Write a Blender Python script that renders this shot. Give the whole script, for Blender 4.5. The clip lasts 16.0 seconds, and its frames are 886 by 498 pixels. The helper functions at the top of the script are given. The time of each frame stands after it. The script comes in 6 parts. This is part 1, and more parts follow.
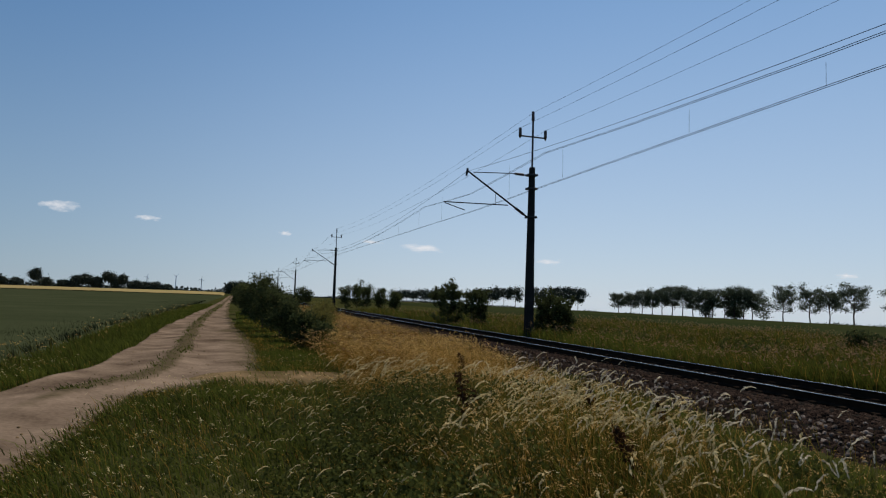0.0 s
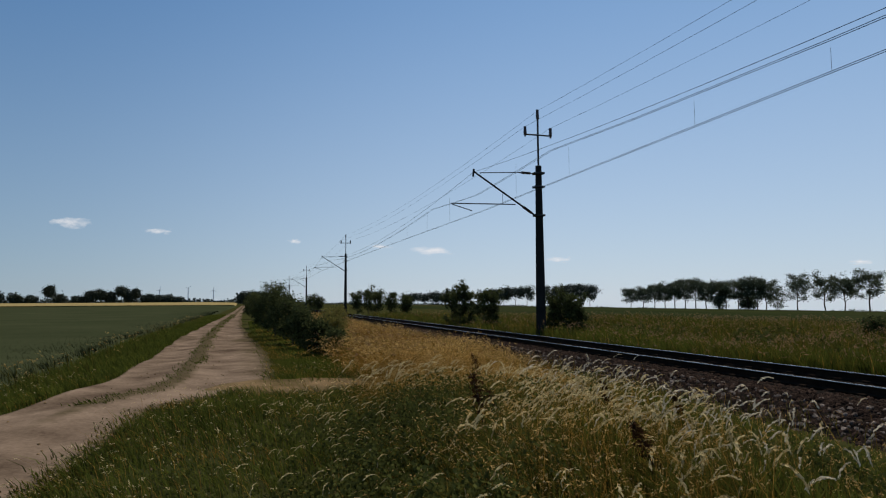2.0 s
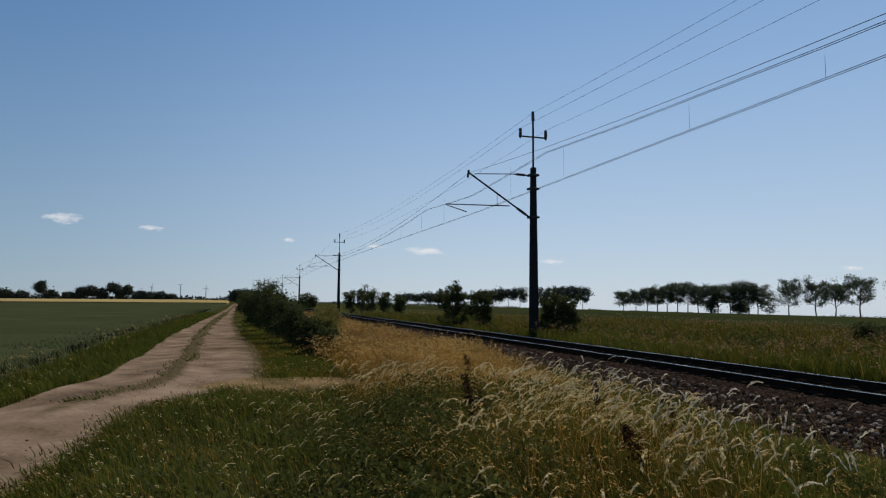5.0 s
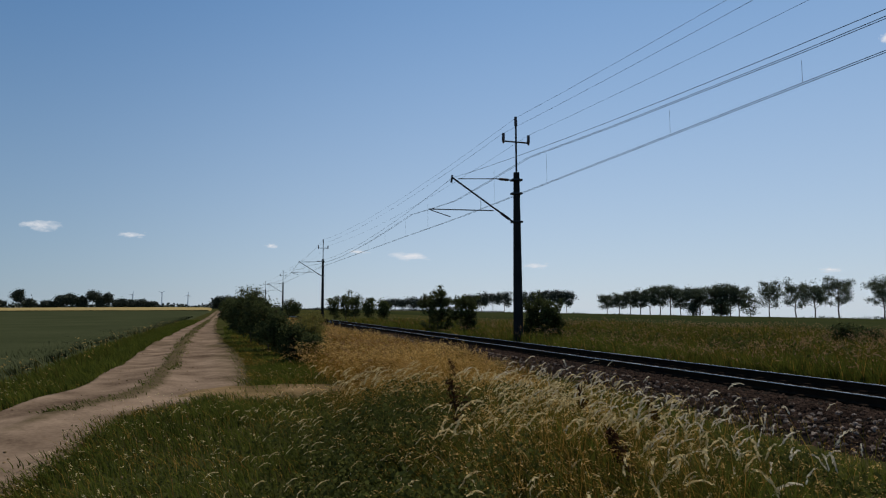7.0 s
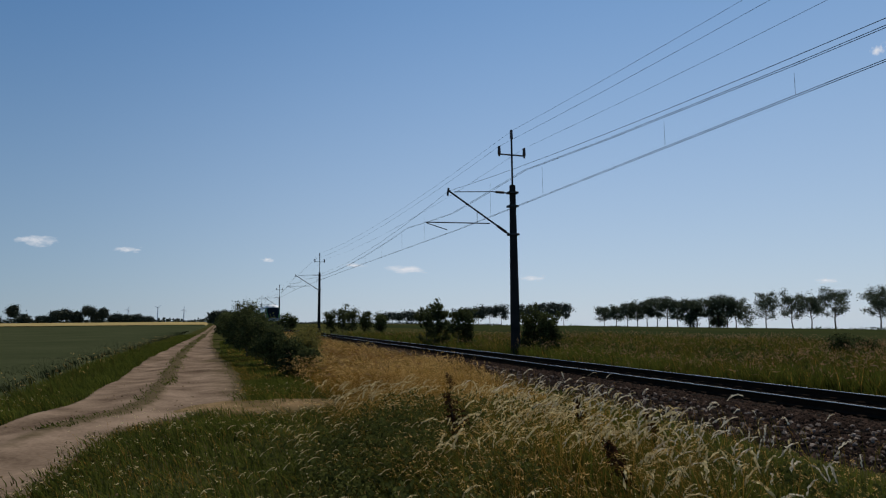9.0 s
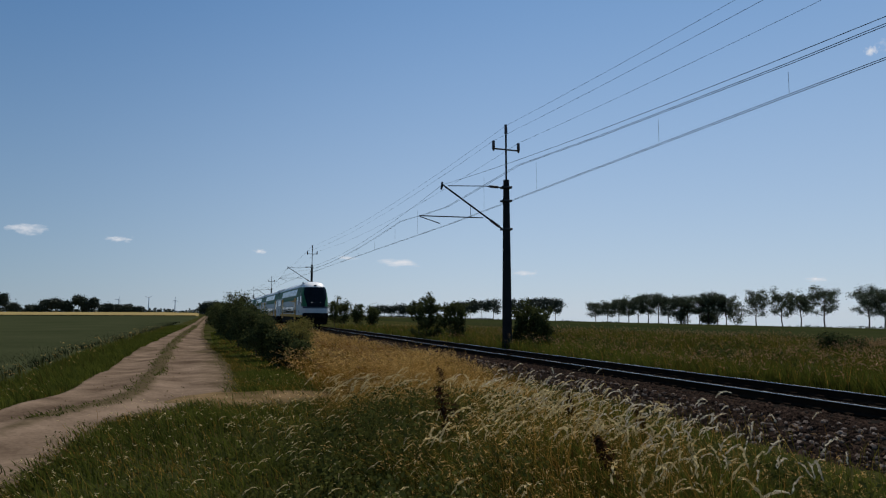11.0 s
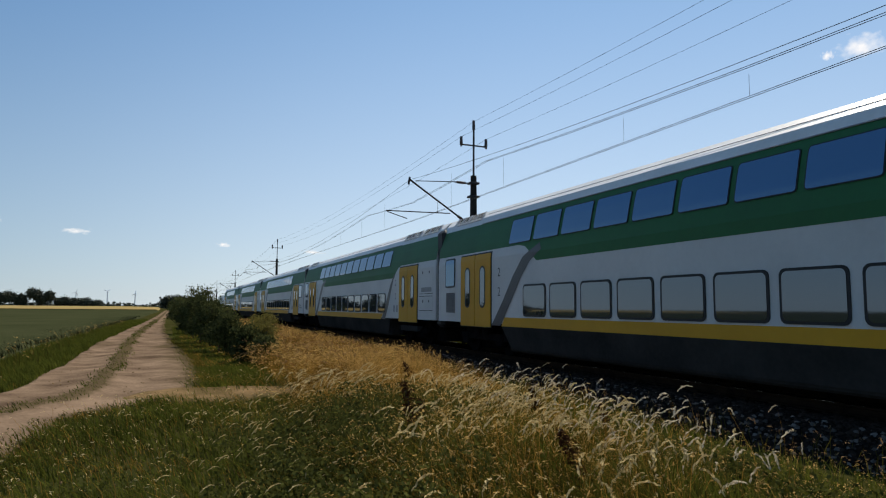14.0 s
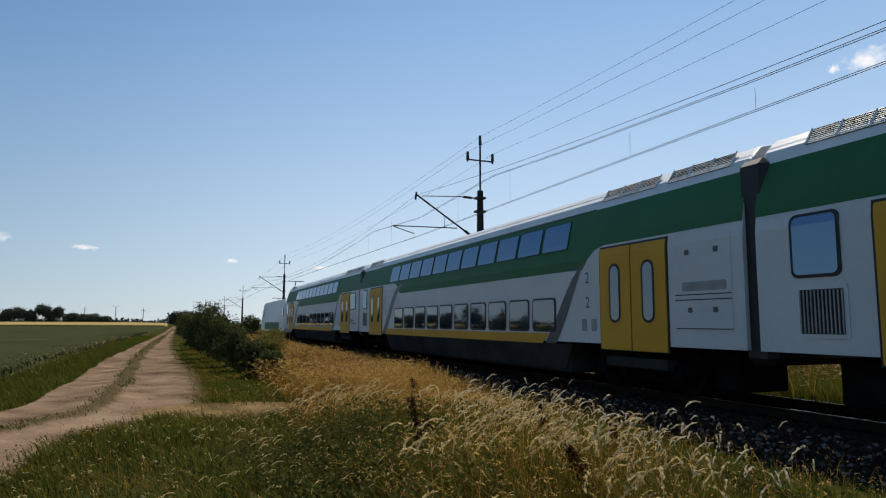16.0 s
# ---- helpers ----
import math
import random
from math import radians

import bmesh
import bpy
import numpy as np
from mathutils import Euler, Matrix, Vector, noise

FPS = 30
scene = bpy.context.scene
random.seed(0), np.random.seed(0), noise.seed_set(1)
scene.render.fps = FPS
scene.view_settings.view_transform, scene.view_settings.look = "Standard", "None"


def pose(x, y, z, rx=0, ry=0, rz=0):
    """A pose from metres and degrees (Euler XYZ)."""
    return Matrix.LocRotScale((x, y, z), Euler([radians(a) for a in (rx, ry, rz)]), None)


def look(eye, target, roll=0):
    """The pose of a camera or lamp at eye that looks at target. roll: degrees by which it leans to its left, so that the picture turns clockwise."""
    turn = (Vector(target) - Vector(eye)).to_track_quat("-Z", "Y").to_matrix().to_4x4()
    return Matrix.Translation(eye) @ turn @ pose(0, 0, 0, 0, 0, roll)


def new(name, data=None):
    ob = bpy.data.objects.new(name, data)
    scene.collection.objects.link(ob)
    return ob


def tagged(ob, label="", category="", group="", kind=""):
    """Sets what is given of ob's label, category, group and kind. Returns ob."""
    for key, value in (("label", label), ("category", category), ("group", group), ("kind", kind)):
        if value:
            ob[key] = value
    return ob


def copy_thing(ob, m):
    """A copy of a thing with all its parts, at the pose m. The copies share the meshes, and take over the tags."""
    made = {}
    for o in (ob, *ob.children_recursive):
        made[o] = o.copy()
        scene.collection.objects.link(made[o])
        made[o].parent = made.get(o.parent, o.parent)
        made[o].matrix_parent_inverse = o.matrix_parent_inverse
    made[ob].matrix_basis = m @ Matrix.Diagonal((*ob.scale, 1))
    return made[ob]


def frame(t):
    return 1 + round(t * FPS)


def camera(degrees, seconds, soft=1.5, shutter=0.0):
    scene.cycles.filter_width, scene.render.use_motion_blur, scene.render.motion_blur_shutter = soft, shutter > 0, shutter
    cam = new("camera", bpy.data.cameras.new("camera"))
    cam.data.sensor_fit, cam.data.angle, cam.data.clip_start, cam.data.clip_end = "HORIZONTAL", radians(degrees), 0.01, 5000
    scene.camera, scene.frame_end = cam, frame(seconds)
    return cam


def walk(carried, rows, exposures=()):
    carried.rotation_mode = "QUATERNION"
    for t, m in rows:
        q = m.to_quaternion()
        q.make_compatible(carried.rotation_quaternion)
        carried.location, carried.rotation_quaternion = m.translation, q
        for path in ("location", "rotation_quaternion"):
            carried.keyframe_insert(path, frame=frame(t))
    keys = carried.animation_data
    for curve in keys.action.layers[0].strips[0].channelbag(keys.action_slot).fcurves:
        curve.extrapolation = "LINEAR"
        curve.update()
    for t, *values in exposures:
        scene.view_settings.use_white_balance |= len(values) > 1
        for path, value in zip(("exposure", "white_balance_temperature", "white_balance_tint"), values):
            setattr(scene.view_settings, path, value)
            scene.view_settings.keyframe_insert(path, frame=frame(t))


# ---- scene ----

# ================= camera =================
EYE = Vector((0.0, 0.0, 1.447))          # rail top is z = 0, the track runs along y at x = 10.66
TRACK = 10.66
LENS = 68.84


def aim(yaw, pitch, roll):
    a, b = radians(yaw), radians(pitch)
    way = Vector((-math.sin(a) * math.cos(b), math.cos(a) * math.cos(b), math.sin(b)))
    return look(EYE, EYE + way, -roll)


# seconds, yaw, pitch, roll of the hand-held camera
TURNS = [
    (0, -17.69, 4.41, -1.87),
    (0.5, -17.58, 4.38, -0.97),
    (1, -17.71, 3.72, -1.01),
    (1.5, -17.38, 3.50, -0.49),
    (2, -16.86, 4.57, 0.33),
    (2.5, -16.39, 3.87, 0.45),
    (3, -16.93, 4.15, 0.49),
    (3.5, -17.86, 4.27, 0.38),
    (4, -16.85, 4.45, -0.43),
    (6.5, -18.69, 4.97, -0.11),
    (7, -18.82, 5.07, 0.14),
    (7.5, -19.18, 5.12, 0.21),
    (8, -19.70, 5.21, -0.81),
    (8.5, -19.46, 5.86, -0.30),
    (9, -19.13, 6.22, 0.49),
    (11.5, -20.04, 5.10, -0.60),
    (12, -20.49, 3.87, -1.03),
    (12.5, -22.05, 5.23, 0.03),
    (13, -21.91, 5.20, -0.29),
    (13.5, -22.25, 5.64, 0.74),
    (14, -22.71, 5.27, -0.45),
    (14.5, -23.22, 6.07, 0.42),
    (15, -23.21, 6.14, 0.10),
    (15.5, -22.16, 6.69, -0.19),
    (16, -22.08, 6.58, -0.27),
]
cam = camera(LENS, 16.0, soft=1.15)
walk(cam, [(t, aim(a, b, c)) for t, a, b, c in TURNS], exposures=[(0.0, 0.0, 6500, 10), (6.5, 0.0, 6500, 10), (8.0, -0.09, 6350, 10), (12.5, -0.08, 6350, 10), (13.2, 0.40, 6950, 10), (14.5, 0.42, 7000, 10), (16.0, 0.42, 7000, 10)])

# ================= light =================
SUN_AZ, SUN_EL = 40.0, 56.0             # degrees from +y towards +x, and above the horizon
world = bpy.data.worlds.new("sky")
scene.world = world
world.use_nodes = True
wn = world.node_tree.nodes
sky = wn.new("ShaderNodeTexSky")
sky.sky_type, sky.sun_disc = "NISHITA", False
sky.sun_elevation, sky.sun_rotation = radians(SUN_EL), radians(SUN_AZ)
sky.air_density, sky.dust_density, sky.ozone_density = 1.0, 0.0, 2.6
wn["Background"].inputs["Strength"].default_value = 0.083
tint = wn.new("ShaderNodeMix")
tint.data_type, tint.blend_type = "RGBA", "MULTIPLY"
tint.inputs["Factor"].default_value = 1.0
tint.inputs["B"].default_value = (1.01, 1.0, 1.0, 1)      # cool white balance of the sky
world.node_tree.links.new(sky.outputs[0], tint.inputs["A"])
# summer haze: paler towards the horizon and towards the sun's side
links = world.node_tree.links


def sky_node(kind, **values):
    n = wn.new(kind)
    for k, v in values.items():
        n.inputs[k].default_value = v
    return n


def sky_mix(a, b):
    n = wn.new("ShaderNodeMix")
    n.data_type = "RGBA"
    n.inputs["A"].default_value, n.inputs["B"].default_value = (*a, 1), (*b, 1)
    return n


where = wn.new("ShaderNodeTexCoord")
split = wn.new("ShaderNodeSeparateXYZ")
links.new(where.outputs["Generated"], split.inputs[0])
height = sky_node("ShaderNodeMapRange", **{"From Min": 0.0, "From Max": 0.46})
links.new(split.outputs["Z"], height.inputs["Value"])
sunward = wn.new("ShaderNodeVectorMath")
sunward.operation = "DOT_PRODUCT"
sunward.inputs[1].default_value = (math.sin(radians(SUN_AZ + 12)), math.cos(radians(SUN_AZ + 12)), 0)
links.new(where.outputs["Generated"], sunward.inputs[0])
side = sky_node("ShaderNodeMapRange", **{"From Min": 0.25, "From Max": 0.98})
side.interpolation_type = "SMOOTHSTEP"
links.new(sunward.outputs["Value"], side.inputs["Value"])
high, low, veil = sky_mix((0.5, 2.2, 5.1), (2.8, 5.2, 8.8)), sky_mix((3.2, 4.5, 5.8), (6.1, 7.3, 8.7)), sky_mix((0, 0, 0), (0, 0, 0))
for n in (high, low):
    links.new(side.outputs[0], n.inputs["Factor"])
links.new(height.outputs[0], veil.inputs["Factor"])
links.new(low.outputs["Result"], veil.inputs["A"])
links.new(high.outputs["Result"], veil.inputs["B"])
amount = sky_node("ShaderNodeMapRange", **{"From Min": 0.0, "From Max": 0.46, "To Min": 0.85, "To Max": 0.5})
links.new(split.outputs["Z"], amount.inputs["Value"])
haze = sky_mix((0, 0, 0), (0, 0, 0))
links.new(amount.outputs[0], haze.inputs["Factor"])
links.new(tint.outputs["Result"], haze.inputs["A"])
links.new(veil.outputs["Result"], haze.inputs["B"])
links.new(haze.outputs["Result"], wn["Background"].inputs[0])
sun_data = bpy.data.lights.new("sun", "SUN")
sun_data.energy, sun_data.angle, sun_data.color = 4.4, radians(0.53), (1.0, 0.94, 0.84)
sun = new("sun", sun_data)
az, el = radians(SUN_AZ), radians(SUN_EL)
sun.matrix_world = look((0, 0, 60), (-60 * math.sin(az) * math.cos(el), -60 * math.cos(az) * math.cos(el), 60 - 60 * math.sin(el)))

# ================= materials =================
def material(name, base, rough=0.7, metal=0.0, vary=0.25, scale=3.0, fine=40.0, bump=0.15, second=None, island=False, objrand=0.0, translucent=0.0, ior=1.45, coat=0.0):
    """A node material: two scales of noise over the base colour, fine relief, optional second colour, island variation and translucency."""
    m = bpy.data.materials.new(name)
    m.use_nodes = True
    nt = m.node_tree
    n, l = nt.nodes, nt.links
    p = n["Principled BSDF"]
    p.inputs["Roughness"].default_value, p.inputs["Metallic"].default_value, p.inputs["IOR"].default_value = rough, metal, ior
    p.inputs["Coat Weight"].default_value = coat
    p.inputs["Specular IOR Level"].default_value = 0.0 if rough > 0.84 else (0.2 if translucent else 0.5)
    tc = n.new("ShaderNodeTexCoord")
    big, small = n.new("ShaderNodeTexNoise"), n.new("ShaderNodeTexNoise")
    for tex, s, d in ((big, scale, 4.0), (small, fine, 3.0)):
        tex.inputs["Scale"].default_value, tex.inputs["Detail"].default_value = s, d
        l.new(tc.outputs["Object"], tex.inputs["Vector"])
    add = n.new("ShaderNodeMath")
    add.operation = "MULTIPLY_ADD"
    add.inputs[1].default_value = 0.35
    l.new(small.outputs["Fac"], add.inputs[0])
    l.new(big.outputs["Fac"], add.inputs[2])
    ramp = n.new("ShaderNodeMapRange")
    ramp.inputs["From Min"].default_value, ramp.inputs["From Max"].default_value = 0.42, 0.95
    l.new(add.outputs[0], ramp.inputs["Value"])
    fac = ramp.outputs[0]
    if island or objrand:
        src = n.new("ShaderNodeNewGeometry") if island else n.new("ShaderNodeObjectInfo")
        mixv = n.new("ShaderNodeMix")
        mixv.inputs["Factor"].default_value = 0.65 if island else objrand
        l.new(fac, mixv.inputs["A"])
        l.new(src.outputs["Random Per Island" if island else "Random"], mixv.inputs["B"])
        fac = mixv.outputs["Result"]
    mix = n.new("ShaderNodeMix")
    mix.data_type = "RGBA"
    c2 = second or [min(1.0, c * (1 + vary)) for c in base]
    c1 = base if second else [c * (1 - vary) for c in base]
    mix.inputs["A"].default_value, mix.inputs["B"].default_value = (*c1, 1), (*c2, 1)
    l.new(fac, mix.inputs["Factor"])
    l.new(mix.outputs["Result"], p.inputs["Base Color"])
    if bump:
        b = n.new("ShaderNodeBump")
        b.inputs["Strength"].default_value, b.inputs["Distance"].default_value = bump, 0.02
        l.new(small.outputs["Fac"], b.inputs["Height"])
        l.new(b.outputs["Normal"], p.inputs["Normal"])
    if translucent:
        tr, ms = n.new("ShaderNodeBsdfTranslucent"), n.new("ShaderNodeMixShader")
        l.new(mix.outputs["Result"], tr.inputs["Color"])
        ms.inputs[0].default_value = translucent
        l.new(p.outputs[0], ms.inputs[1])
        l.new(tr.outputs[0], ms.inputs[2])
        l.new(ms.outputs[0], n["Material Output"].inputs["Surface"])
    return m


M_GROUND = material("meadow_soil", (0.018, 0.024, 0.006), 0.95, second=(0.050, 0.042, 0.015), scale=0.35, fine=9.0, bump=0.6)
M_ROAD = material("sandy_dirt", (0.060, 0.040, 0.026), 0.95, second=(0.212, 0.150, 0.103), scale=0.9, fine=14.0, bump=0.35)
M_BARE = material("trodden_earth", (0.060, 0.044, 0.018), 0.95, second=(0.20, 0.130, 0.068), scale=1.1, fine=16.0, bump=0.8)


def trample(m, dark, light):
    """Mixes dark trampled earth into a soil material where the surface's attribute and a ragged noise say so."""
    n, l = m.node_tree.nodes, m.node_tree.links
    p = n["Principled BSDF"]
    under = p.inputs["Base Color"].links[0].from_socket
    att, tc, ns = n.new("ShaderNodeAttribute"), n.new("ShaderNodeTexCoord"), n.new("ShaderNodeTexNoise")
    att.attribute_name = "trampled"
    ns.inputs["Scale"].default_value, ns.inputs["Detail"].default_value = 3.2, 6.0
    l.new(tc.outputs["Object"], ns.inputs["Vector"])
    add, mr = n.new("ShaderNodeMath"), n.new("ShaderNodeMapRange")
    add.operation = "ADD"
    l.new(att.outputs["Fac"], add.inputs[0])
    l.new(ns.outputs["Fac"], add.inputs[1])
    mr.inputs["From Min"].default_value, mr.inputs["From Max"].default_value, mr.inputs["To Max"].default_value = 0.72, 1.28, 0.92
    l.new(add.outputs[0], mr.inputs["Value"])
    soil, mx = n.new("ShaderNodeMix"), n.new("ShaderNodeMix")
    soil.data_type = mx.data_type = "RGBA"
    soil.inputs["A"].default_value, soil.inputs["B"].default_value = (*dark, 1), (*light, 1)
    fine = n.new("ShaderNodeTexNoise")
    fine.inputs["Scale"].default_value, fine.inputs["Detail"].default_value = 11.0, 4.0
    l.new(tc.outputs["Object"], fine.inputs["Vector"])
    l.new(fine.outputs["Fac"], soil.inputs["Factor"])
    l.new(mr.outputs[0], mx.inputs["Factor"])
    l.new(under, mx.inputs["A"])
    l.new(soil.outputs["Result"], mx.inputs["B"])
    l.new(mx.outputs["Result"], p.inputs["Base Color"])


trample(M_ROAD, (0.028, 0.024, 0.011), (0.10, 0.072, 0.040))
trample(M_BARE, (0.020, 0.026, 0.008), (0.085, 0.065, 0.030))
M_CROP = material("green_crop", (0.026, 0.031, 0.014), 0.95, second=(0.042, 0.046, 0.022), scale=0.12, fine=4.0, bump=0.6)
M_GRAIN = material("ripe_grain", (0.20, 0.150, 0.06), 0.9, second=(0.28, 0.21, 0.09), scale=0.05, fine=2.0)
M_FIELD = material("far_field", (0.016, 0.022, 0.008), 0.9, second=(0.032, 0.034, 0.013), scale=0.03, fine=0.8, bump=0.5)
M_BALLAST = material("ballast_stone", (0.004, 0.003, 0.0025), 0.9, second=(0.050, 0.033, 0.025), scale=6.0, fine=60.0, bump=0.5, island=True)
# sunlit sparkle of the ballast, put into a paler stone colour
M_SPARKLE = material("pale_sparkle_ballast", (0.045, 0.034, 0.028), 0.9, second=(0.20, 0.165, 0.14), scale=6.0, fine=60.0, bump=0.5, island=True)
# darker version of the ballast stone, used between the rails
M_DARKSTONE = material("darker_ballast_stone", (0.004, 0.0035, 0.003), 0.9, second=(0.022, 0.017, 0.014), scale=6.0, fine=60.0, bump=0.5, island=True)
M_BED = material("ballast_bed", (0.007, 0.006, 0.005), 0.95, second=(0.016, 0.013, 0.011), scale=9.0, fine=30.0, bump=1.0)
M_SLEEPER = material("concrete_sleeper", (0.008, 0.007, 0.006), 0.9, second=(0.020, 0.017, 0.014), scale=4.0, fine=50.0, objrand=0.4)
M_RAIL = material("rusty_rail", (0.014, 0.010, 0.008), 0.9, second=(0.030, 0.020, 0.013), scale=5.0, fine=60.0)
M_RAILTOP = material("polished_rail_head", (0.82, 0.74, 0.62), 0.25, 1.0, vary=0.1, scale=8.0, bump=0.02)
M_POLE = material("weathered_concrete_pole", (0.018, 0.017, 0.016), 0.9, second=(0.034, 0.032, 0.030), scale=1.5, fine=30.0, bump=0.3)
M_STEEL = material("dark_galvanised_steel", (0.02, 0.02, 0.021), 0.6, 0.3, vary=0.3)
M_WIRE = material("dark_copper_wire", (0.012, 0.012, 0.013), 0.8, 0.0, vary=0.2, bump=0)
M_CERAMIC = material("brown_ceramic", (0.05, 0.025, 0.018), 0.3, vary=0.2, bump=0)
M_BARK = material("bark", (0.045, 0.035, 0.026), 0.95, second=(0.09, 0.075, 0.06), scale=4.0, fine=30.0, bump=0.8)
M_LEAF = material("tree_leaves", (0.036, 0.046, 0.030), 0.9, second=(0.100, 0.115, 0.068), scale=0.8, fine=6.0, bump=0, island=True, translucent=0.35)
M_BUSH = material("shrub_leaves", (0.013, 0.019, 0.007), 0.85, second=(0.110, 0.120, 0.045), scale=1.2, fine=8.0, bump=0, island=True, translucent=0.35)
M_PALEBUSH = material("pale_shrub_leaves", (0.075, 0.078, 0.018), 0.86, second=(0.23, 0.18, 0.055), scale=1.2, fine=8.0, bump=0, island=True, translucent=0.3)
M_FARLEAF = material("distant_foliage", (0.022, 0.032, 0.018), 0.8, second=(0.040, 0.052, 0.030), scale=0.2, fine=2.0, bump=0, island=True)
M_GRASS = material("green_grass", (0.013, 0.020, 0.003), 0.86, second=(0.126, 0.136, 0.024), scale=0.5, fine=5.0, bump=0, island=True, translucent=0.35)
M_WEED = material("weed_leaves", (0.014, 0.019, 0.004), 0.9, second=(0.115, 0.118, 0.032), scale=0.9, fine=7.0, bump=0, island=True, translucent=0.35)
M_TALL = material("tall_green_grass", (0.013, 0.017, 0.003), 0.86, second=(0.125, 0.102, 0.020), scale=0.4, fine=4.0, bump=0, island=True, translucent=0.35)
M_STRAW = material("dry_golden_grass", (0.085, 0.043, 0.007), 0.86, second=(0.43, 0.25, 0.055), scale=0.5, fine=4.0, bump=0, island=True, translucent=0.35)
M_RUST = material("rusty_dry_grass", (0.085, 0.036, 0.005), 0.86, second=(0.30, 0.14, 0.026), scale=0.5, fine=4.0, bump=0, island=True, translucent=0.35)
M_HEAD = material("seed_heads", (0.20, 0.105, 0.022), 0.86, second=(0.70, 0.46, 0.17), scale=0.6, fine=6.0, bump=0, island=True, translucent=0.4)
M_PLUME = material("pale_plumes", (0.28, 0.19, 0.07), 0.85, second=(0.82, 0.67, 0.36), scale=0.6, fine=6.0, bump=0, island=True, translucent=0.45)
M_SILVER = material("silver_plumes", (0.36, 0.29, 0.19), 0.86, second=(0.82, 0.72, 0.54), scale=0.6, fine=6.0, bump=0, island=True, translucent=0.5)
M_RUSSET = material("russet_dock_heads", (0.16, 0.085, 0.035), 0.8, second=(0.34, 0.21, 0.10), scale=0.6, fine=6.0, bump=0, island=True, translucent=0.25)
M_DOCK = material("rusty_dock_seeds", (0.020, 0.010, 0.005), 0.85, second=(0.075, 0.036, 0.016), scale=2.0, fine=9.0, bump=0, island=True, translucent=0.2)
M_WHITE = material("white_coach_paint", (0.46, 0.46, 0.45), 0.5, second=(0.56, 0.555, 0.54), scale=0.6, fine=9.0, bump=0.02)
M_GREEN = material("green_coach_paint", (0.004, 0.088, 0.020), 0.6, second=(0.006, 0.118, 0.028), scale=0.5, fine=9.0, bump=0.02)
M_YELLOW = material("yellow_coach_paint", (0.50, 0.235, 0.003), 0.6, second=(0.60, 0.29, 0.005), scale=0.6, fine=9.0, bump=0.02)
M_SWOOSH = material("grey_coach_paint", (0.05, 0.05, 0.055), 0.4, vary=0.2, bump=0.02)
M_SKIRT = material("dusty_dark_skirt", (0.024, 0.023, 0.022), 0.9, second=(0.046, 0.043, 0.040), scale=1.0, fine=12.0, bump=0.05)
M_UNDER = material("underframe_black", (0.010, 0.009, 0.009), 0.9, vary=0.4, scale=2.0)
M_ROOF = material("pale_grey_roof", (0.55, 0.55, 0.54), 0.42, second=(0.70, 0.70, 0.69), scale=0.7, fine=10.0, bump=0.05)
M_RUBBER = material("black_rubber", (0.012, 0.012, 0.013), 0.6, vary=0.3, bump=0.05)
M_GLASS = material("coated_window_glass", (0.016, 0.022, 0.032), 0.03, 0.0, vary=0.2, scale=0.8, bump=0, ior=2.3)
M_GLASS.node_tree.nodes["Principled BSDF"].inputs["Specular Tint"].default_value = (0.72, 0.85, 1.0, 1)
# higher windows: blue of the reflected sky put into the specular tint
M_SKYPANE = material("sky_tinted_window_glass", (0.016, 0.026, 0.046), 0.03, 0.0, vary=0.2, scale=0.8, bump=0, ior=2.9)
M_SKYPANE.node_tree.nodes["Principled BSDF"].inputs["Specular Tint"].default_value = (0.42, 0.70, 1.0, 1)
M_SHIELD = material("black_windscreen", (0.006, 0.007, 0.008), 0.06, vary=0.3, scale=0.8, bump=0, ior=1.22)
M_GRILLE = material("grey_metal_grille", (0.24, 0.24, 0.245), 0.5, 0.4, vary=0.2)
M_DECALG = material("leaf_green_decal", (0.03, 0.20, 0.05), 0.4, vary=0.2, bump=0)
M_DECALR = material("faded_red_decal", (0.20, 0.06, 0.05), 0.5, vary=0.2, bump=0)
M_DECALB = material("faded_dark_lettering", (0.17, 0.18, 0.19), 0.6, vary=0.2, bump=0)
M_PETAL = material("pale_yellow_decal", (0.42, 0.33, 0.08), 0.5, vary=0.2, bump=0)
M_LOCO = material("loco_grey_paint", (0.50, 0.51, 0.53), 0.4, vary=0.1, bump=0.03)
M_TURBINE = material("white_turbine_paint", (0.75, 0.76, 0.78), 0.5, vary=0.05, bump=0)
